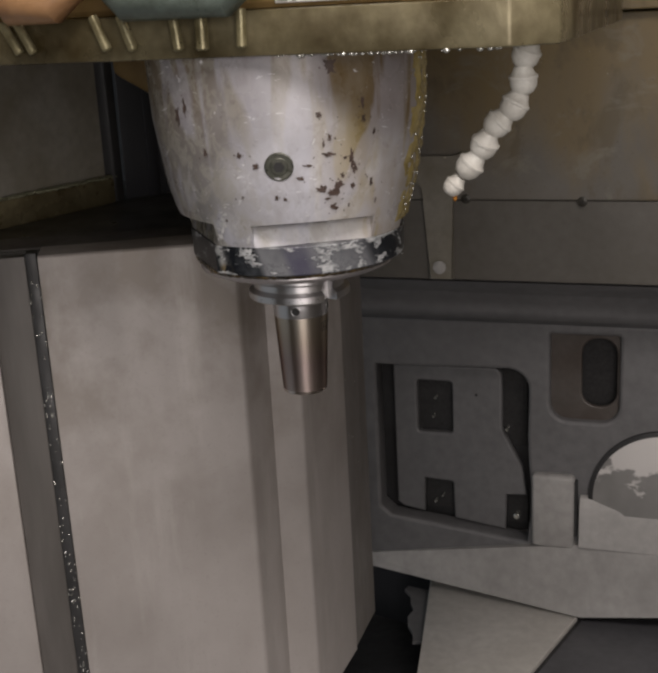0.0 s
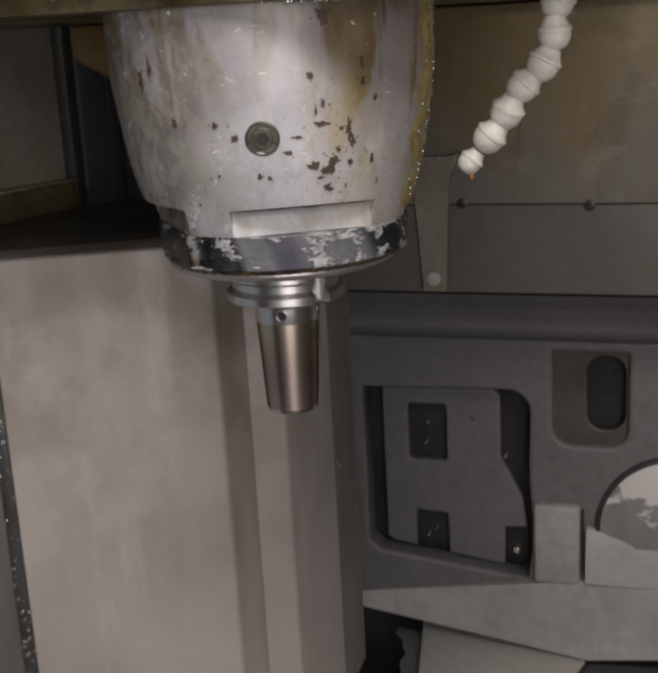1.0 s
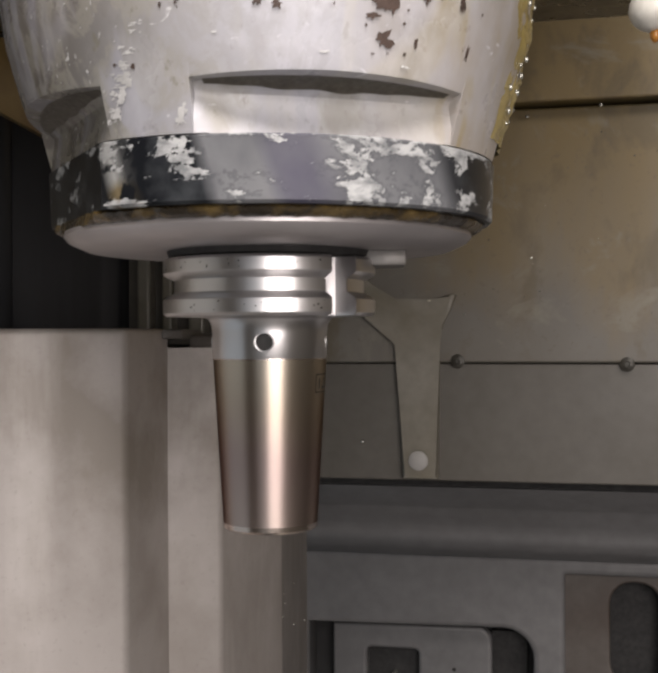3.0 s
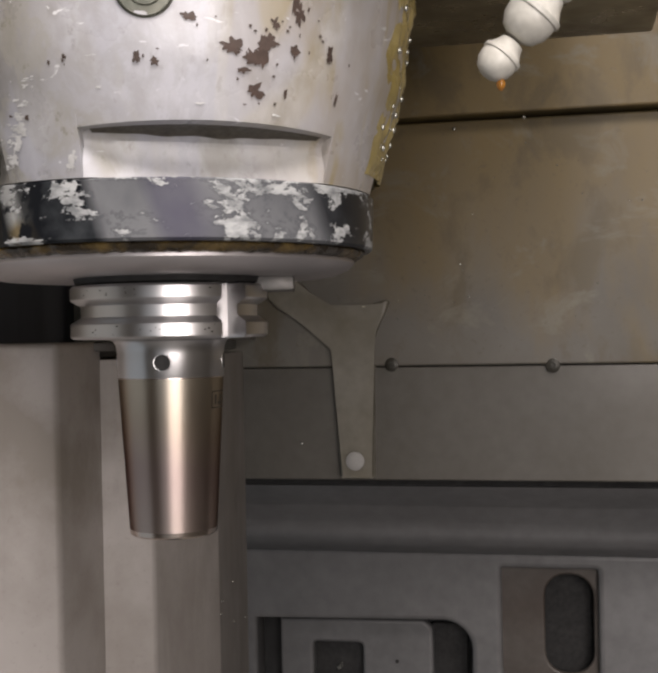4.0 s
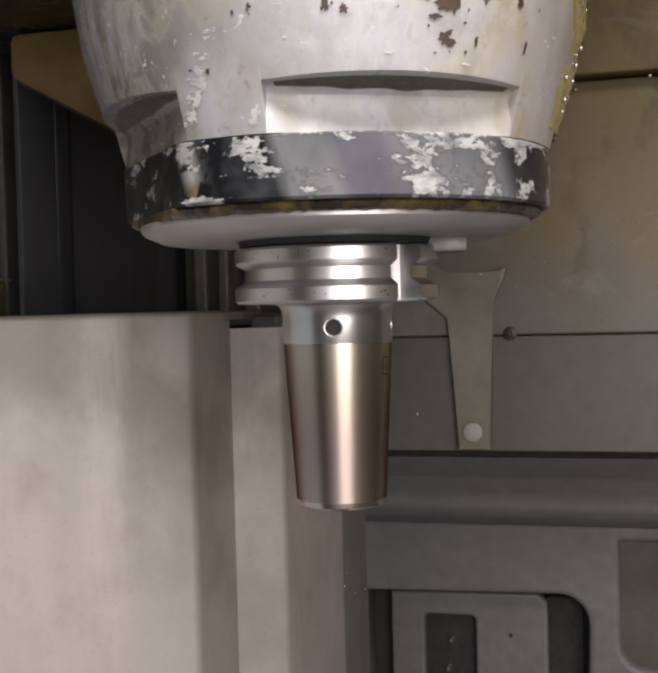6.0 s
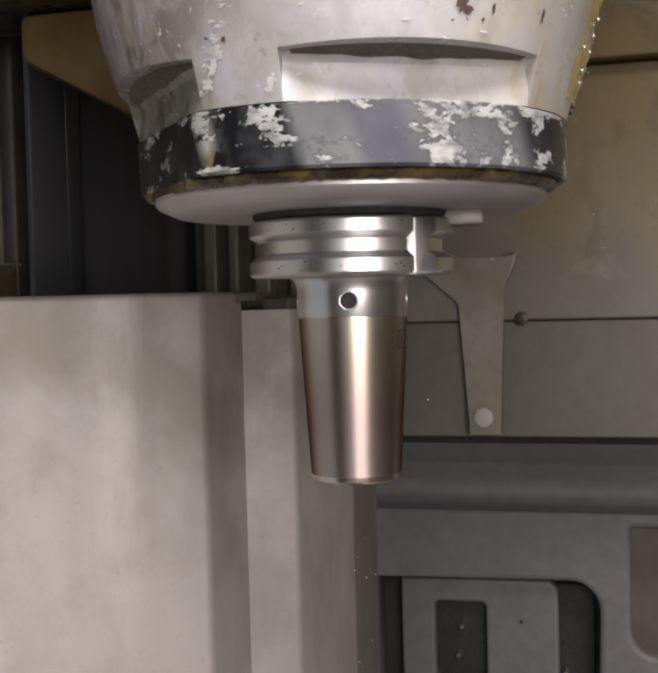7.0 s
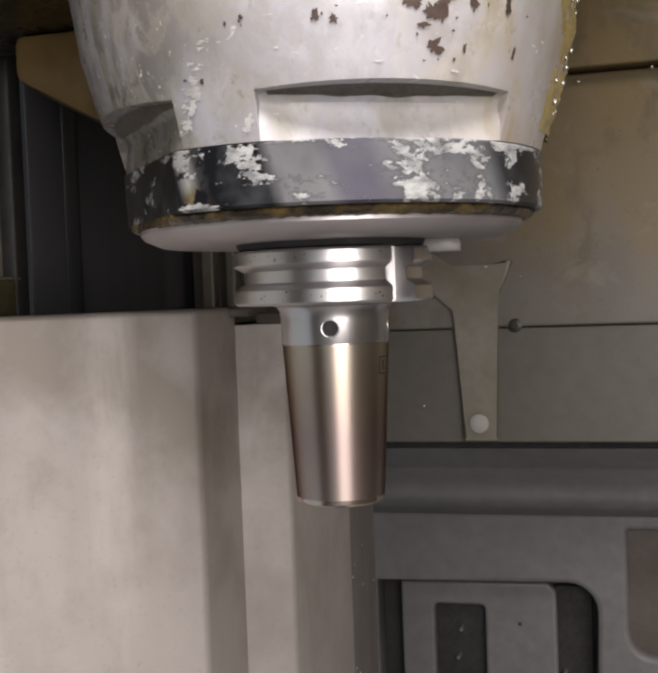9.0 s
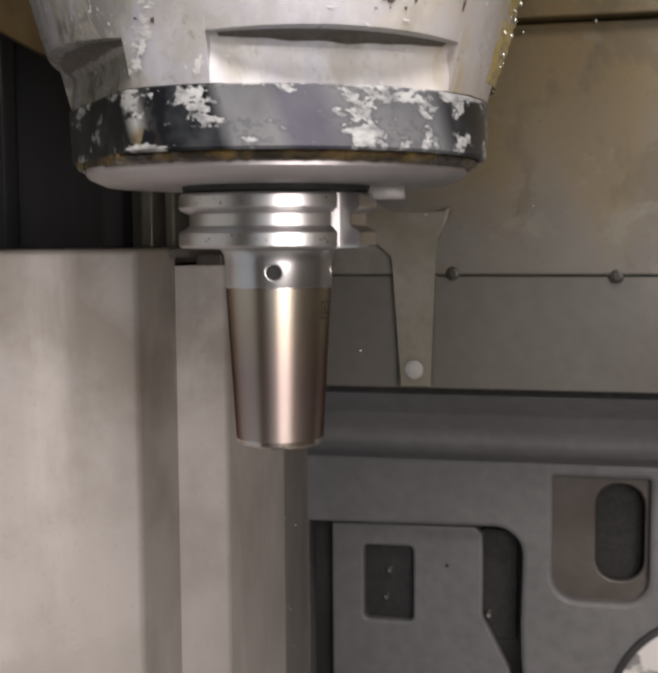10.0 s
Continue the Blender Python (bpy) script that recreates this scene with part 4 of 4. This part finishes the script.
part("flange", bm, M_FLANGE, holder, "bright grooved flange", 28)
part("collar", lathe(bmesh.new(), [(0.0200, -0.0044), (0.0185, -0.0050), (0.0176, -0.0064), (0.01720, -0.0090), (0.01715, -0.0165), (0.0170, -0.0168)], segments=96), M_FLANGE, holder, "bright steel collar", 30)
part("taper", lathe(bmesh.new(), [(0.0168, -0.0167), (0.0170, -0.0170), (0.01695, -0.0180), (0.01415, -0.0655)], segments=96), M_HEAT, holder, "straw and brown heat-tinted taper", 30)
part("tip", lathe(bmesh.new(), [(0.01415, -0.0655), (0.0140, -0.0670), (0.0132, -0.0676), (0.0070, -0.0676), (0.0068, -0.0600)], segments=96), M_TIP, holder, "bright tip edge", 30)
for a in (-79.7, 10.3, 100.3, 190.3):
    v = Vector((math.cos(radians(a)), math.sin(radians(a)), 0))
    hole = part("radial_hole", lathe(bmesh.new(), [(0.0030, -0.002), (0.0030, -0.00005), (0.0027, 0.00008), (0.0022, 0.0), (0.0022, -0.001)], segments=28, m=along(v * 0.01715 + Vector((0, 0, -0.0118)), v)), M_FLANGE, holder, "threaded hole with bright rim", 30)
    part("bore", lathe(bmesh.new(), [(0.0025, -0.002), (0.0025, 0.00012), (0.0010, 0.00012)], segments=24, m=along(v * 0.01715 + Vector((0, 0, -0.0118)), v)), M_HOLE, hole, "dark bore")
part("scribed_line", lathe(bmesh.new(), [(0.0168, -0.0172), (0.01706, -0.0170), (0.01706, -0.0166), (0.0168, -0.0164)], segments=96), M_TIP, holder, "fine bright turned line", 30)
# engraved maker's mark as plain bars in a frame
bm = bmesh.new()


def engraved(a0, a1, z0, z1):
    """A thin bar that follows the taper between two angles and two heights."""
    n = max(1, round((a1 - a0) / 3))
    rows = []
    for i in range(n + 1):
        a = radians(a0 + (a1 - a0) * i / n)
        rows.append([bm.verts.new(((r + 0.00006) * math.cos(a), (r + 0.00006) * math.sin(a), z)) for z in (z0, z1) for r in (float(np.interp(z, (-0.0655, -0.0180), (0.01415, 0.01695))),)])
    for p, q in zip(rows, rows[1:]):
        bm.faces.new((p[0], q[0], q[1], p[1]))


for a0, a1, z0, z1 in ((-21, 41, -0.0216, -0.0212), (-21, 41, -0.0268, -0.0264), (-21, -19.6, -0.0264, -0.0216), (39.6, 41, -0.0264, -0.0216), (-15, -12, -0.0256, -0.0224), (-8, 3, -0.0256, -0.0248), (-3, 0, -0.0248, -0.0224), (8, 11, -0.0256, -0.0224), (14, 22, -0.0232, -0.0224), (27, 34, -0.0256, -0.0224)):
    engraved(a0, a1, z0, z1)
part("engraved_mark", bm, M_BOLTDARK, holder, "dark engraved bars in a frame")["kind"] = "stuff"
rng = random.Random(17)
bm = bmesh.new()
for i in range(34):
    a, z = radians(rng.uniform(-150, -45)), rng.choice((rng.uniform(-0.003, 0.0), rng.uniform(0.0090, 0.0112)))
    bmesh.ops.create_icosphere(bm, subdivisions=1, radius=rng.uniform(0.00012, 0.00030), matrix=Matrix.Translation((0.0317 * math.cos(a), 0.0317 * math.sin(a), z)) @ Matrix.Rotation(a, 4, "Z") @ Matrix.Diagonal((0.3, 1.6, 1, 1)))
part("nicks", bm, M_BOLTDARK, holder, "tiny dark nicks on the flange rim")["kind"] = "stuff"
# drive key of the spindle
v = Vector((math.cos(radians(12)), math.sin(radians(12)), 0))
bm = box(bmesh.new(), (-0.0078, -0.0062, 0.0), (0.0078, 0.0062, 0.0050), 0.0008)
bm.transform(Matrix.Translation(v * 0.0345 + Vector((0, 0, 0.0104))) @ Matrix.Rotation(radians(12 + 90), 4, "Z"))
part("drive_key", bm, M_KEY, nose, "ground steel drive key", 30)

# ---- coolant nozzle ----
hose = thing("coolant_nozzle", (0, 0, 0), "white jointed plastic coolant hose hanging from the head", "coolant hose")
JOINTS = [(0.109, 0.070), (0.118, 0.081), (0.1262, 0.0920), (0.1335, 0.1035), (0.1425, 0.1125), (0.1478, 0.1255), (0.1490, 0.1390), (0.1540, 0.1515), (0.1560, 0.1640)]
J = [Vector((x, -0.038, z)) for x, z in JOINTS]
for i, p in enumerate(J[:-1]):
    d = (J[i + 1] - p).normalized()
    s = 0.74 if i == 0 else 1.0 - 0.02 * (i % 2)
    prof = [(0.0030, -0.0068), (0.0052, -0.0055), (0.0070, -0.0026), (0.0074, 0.0), (0.0073, 0.0014), (0.0079, 0.0018), (0.0079, 0.0032), (0.0070, 0.0038), (0.0056, 0.0060), (0.0046, 0.0085)]
    part("nozzle_tip" if i == 0 else "link", lathe(bmesh.new(), [(r * s, z * s) for r, z in prof], segments=40, m=along(p, d + Vector((0.12 * math.sin(i * 2.1), 0.15 * math.cos(i * 1.7), 0)))), M_PLASTIC, hose, "white plastic nozzle tip" if i == 0 else "", 32)
part("fitting", lathe(bmesh.new(), [(0.0060, -0.004), (0.0066, 0.0), (0.0066, 0.012), (0.0080, 0.0125), (0.0080, 0.030)], segments=6, m=along(J[-1], (0.02, 0, 1))), M_TEAL, hose, "teal-grey fitting", 30)

part("drop", lathe(bmesh.new(), [(0.0004, -0.0024), (0.0011, -0.0014), (0.0013, -0.0004), (0.0009, 0.0008)], segments=14, m=Matrix.Translation(J[0] + Vector((0.0008, 0, -0.0058)))), M_AMBERDROP, hose, "amber hanging drop", 60)
bm = prism(bmesh.new(), [(0.2185, 0.150), (0.2205, 0.138), (0.226, 0.131), (0.234, 0.128), (0.30, 0.128), (0.30, 1.0), (0.2185, 1.0)], "y", -0.07, 0.02, 0.003)
tagged(mesh_ob("side_housing", bm, M_OLIVE, 40), "olive oil-filmed housing hanging beside the head", "housing")

bm = bmesh.new()
rng = random.Random(44)
for i in range(60):
    x = rng.choice((rng.uniform(0.045, 0.10), rng.uniform(0.02, 0.15), rng.gauss(0.088, 0.006)))
    bmesh.ops.create_icosphere(bm, subdivisions=2, radius=rng.uniform(0.0005, 0.0015), matrix=Matrix.Translation((x, rng.uniform(-0.0875, -0.075), 0.1453)) @ Matrix.Diagonal((1.3, 1, 1.0, 1)))
part("drip_residue", bm, M_GLASSY, head, "wet drips hanging under the plate's edge", 60)["kind"] = "stuff"

# ---- rods and hoses on the head's front ----
for x, z, lean, r in ((-0.126, 0.1595, 30, 0.0026), (-0.117, 0.1595, 28, 0.0026), (-0.070, 0.1600, 22, 0.0028), (-0.054, 0.1595, 20, 0.0028), (-0.025, 0.1590, 6, 0.0030), (-0.010, 0.1590, 0, 0.0036), (0.012, 0.1595, -2, 0.0028)):
    d = Vector((-math.sin(radians(lean)), 0, math.cos(radians(lean))))
    bm = lathe(bmesh.new(), [(r * 0.7, -0.009), (r, -0.008), (r, 0.009), (r * 0.9, 0.0105)], segments=20, m=along((x, -0.0885 - r, z), d))
    tagged(mesh_ob("front_rod", bm, M_BRASS, 35), "short brassy rod on the head's front", "pipe", "coolant pipes")
for name, mat_, x0, x1, z, r in (("orange_hose", M_ORANGE, -0.130, -0.078, 0.1775, 0.0110), ("teal_hose", M_TEAL, -0.062, 0.022, 0.1770, 0.0110)):
    bm = tube(bmesh.new(), [(x0 - 0.004, -0.060, z + 0.034), (x0, -0.085, z + 0.026), (x0 + 0.004, -0.096, z + 0.010), (x0 + 0.014, -0.100, z), (x1 - 0.014, -0.100, z), (x1 - 0.004, -0.096, z + 0.010), (x1, -0.085, z + 0.026), (x1 + 0.004, -0.060, z + 0.034)], r)
    tagged(mesh_ob("coolant_line", bm, mat_, 40), ("rust-orange" if mat_ is M_ORANGE else "teal-grey") + " coolant line looping in front of the headstock", "hose")

# droplets on the wall and the column
rng = random.Random(31)
bm = bmesh.new()
spots = [(0.100, WALL_Y - 0.0135, 0.1440, 0.0016), (0.051, WALL_Y - 0.0135, 0.1385, 0.0016), (-0.068, WALL_Y + 0.0022, -0.087, 0.0016)]
for i in range(34):
    spots.append((rng.uniform(-0.02, 0.20), WALL_Y - 0.0003, rng.uniform(-0.01, 0.135), rng.uniform(0.0003, 0.0008)))
for i in range(14):
    f = rng.random()
    spots.append((-0.0880 - 0.0018 * f, 0.3228 + 0.072 * f, rng.uniform(-0.32, -0.14), rng.uniform(0.0004, 0.0010)))
for x, y, z, r in spots:
    bmesh.ops.create_icosphere(bm, subdivisions=1, radius=r, matrix=Matrix.Translation((x, y, z)))
tagged(mesh_ob("droplets", bm, M_GLASSY, 60), "small shiny coolant droplets on the sheets", "droplets", kind="stuff")
# worn label plate on the casting above the head plate
label = thing("label_plate", (0, 0, 0), "worn white label plate with black bars", "label")
part("plate", box(bmesh.new(), (0.024, -0.0725, 0.1715), (0.092, -0.0700, 0.190), 0.0006), M_WHITE, label)
for x0, x1, z0, z1 in ((0.026, 0.031, 0.173, 0.188), (0.034, 0.036, 0.173, 0.188), (0.040, 0.046, 0.1735, 0.178), (0.050, 0.058, 0.173, 0.1775), (0.061, 0.066, 0.174, 0.188), (0.072, 0.075, 0.173, 0.188), (0.080, 0.089, 0.1735, 0.177)):
    part("bar", box(bmesh.new(), (x0, -0.0731, z0), (x1, -0.0724, z1)), M_BLACK, label, "black bar")
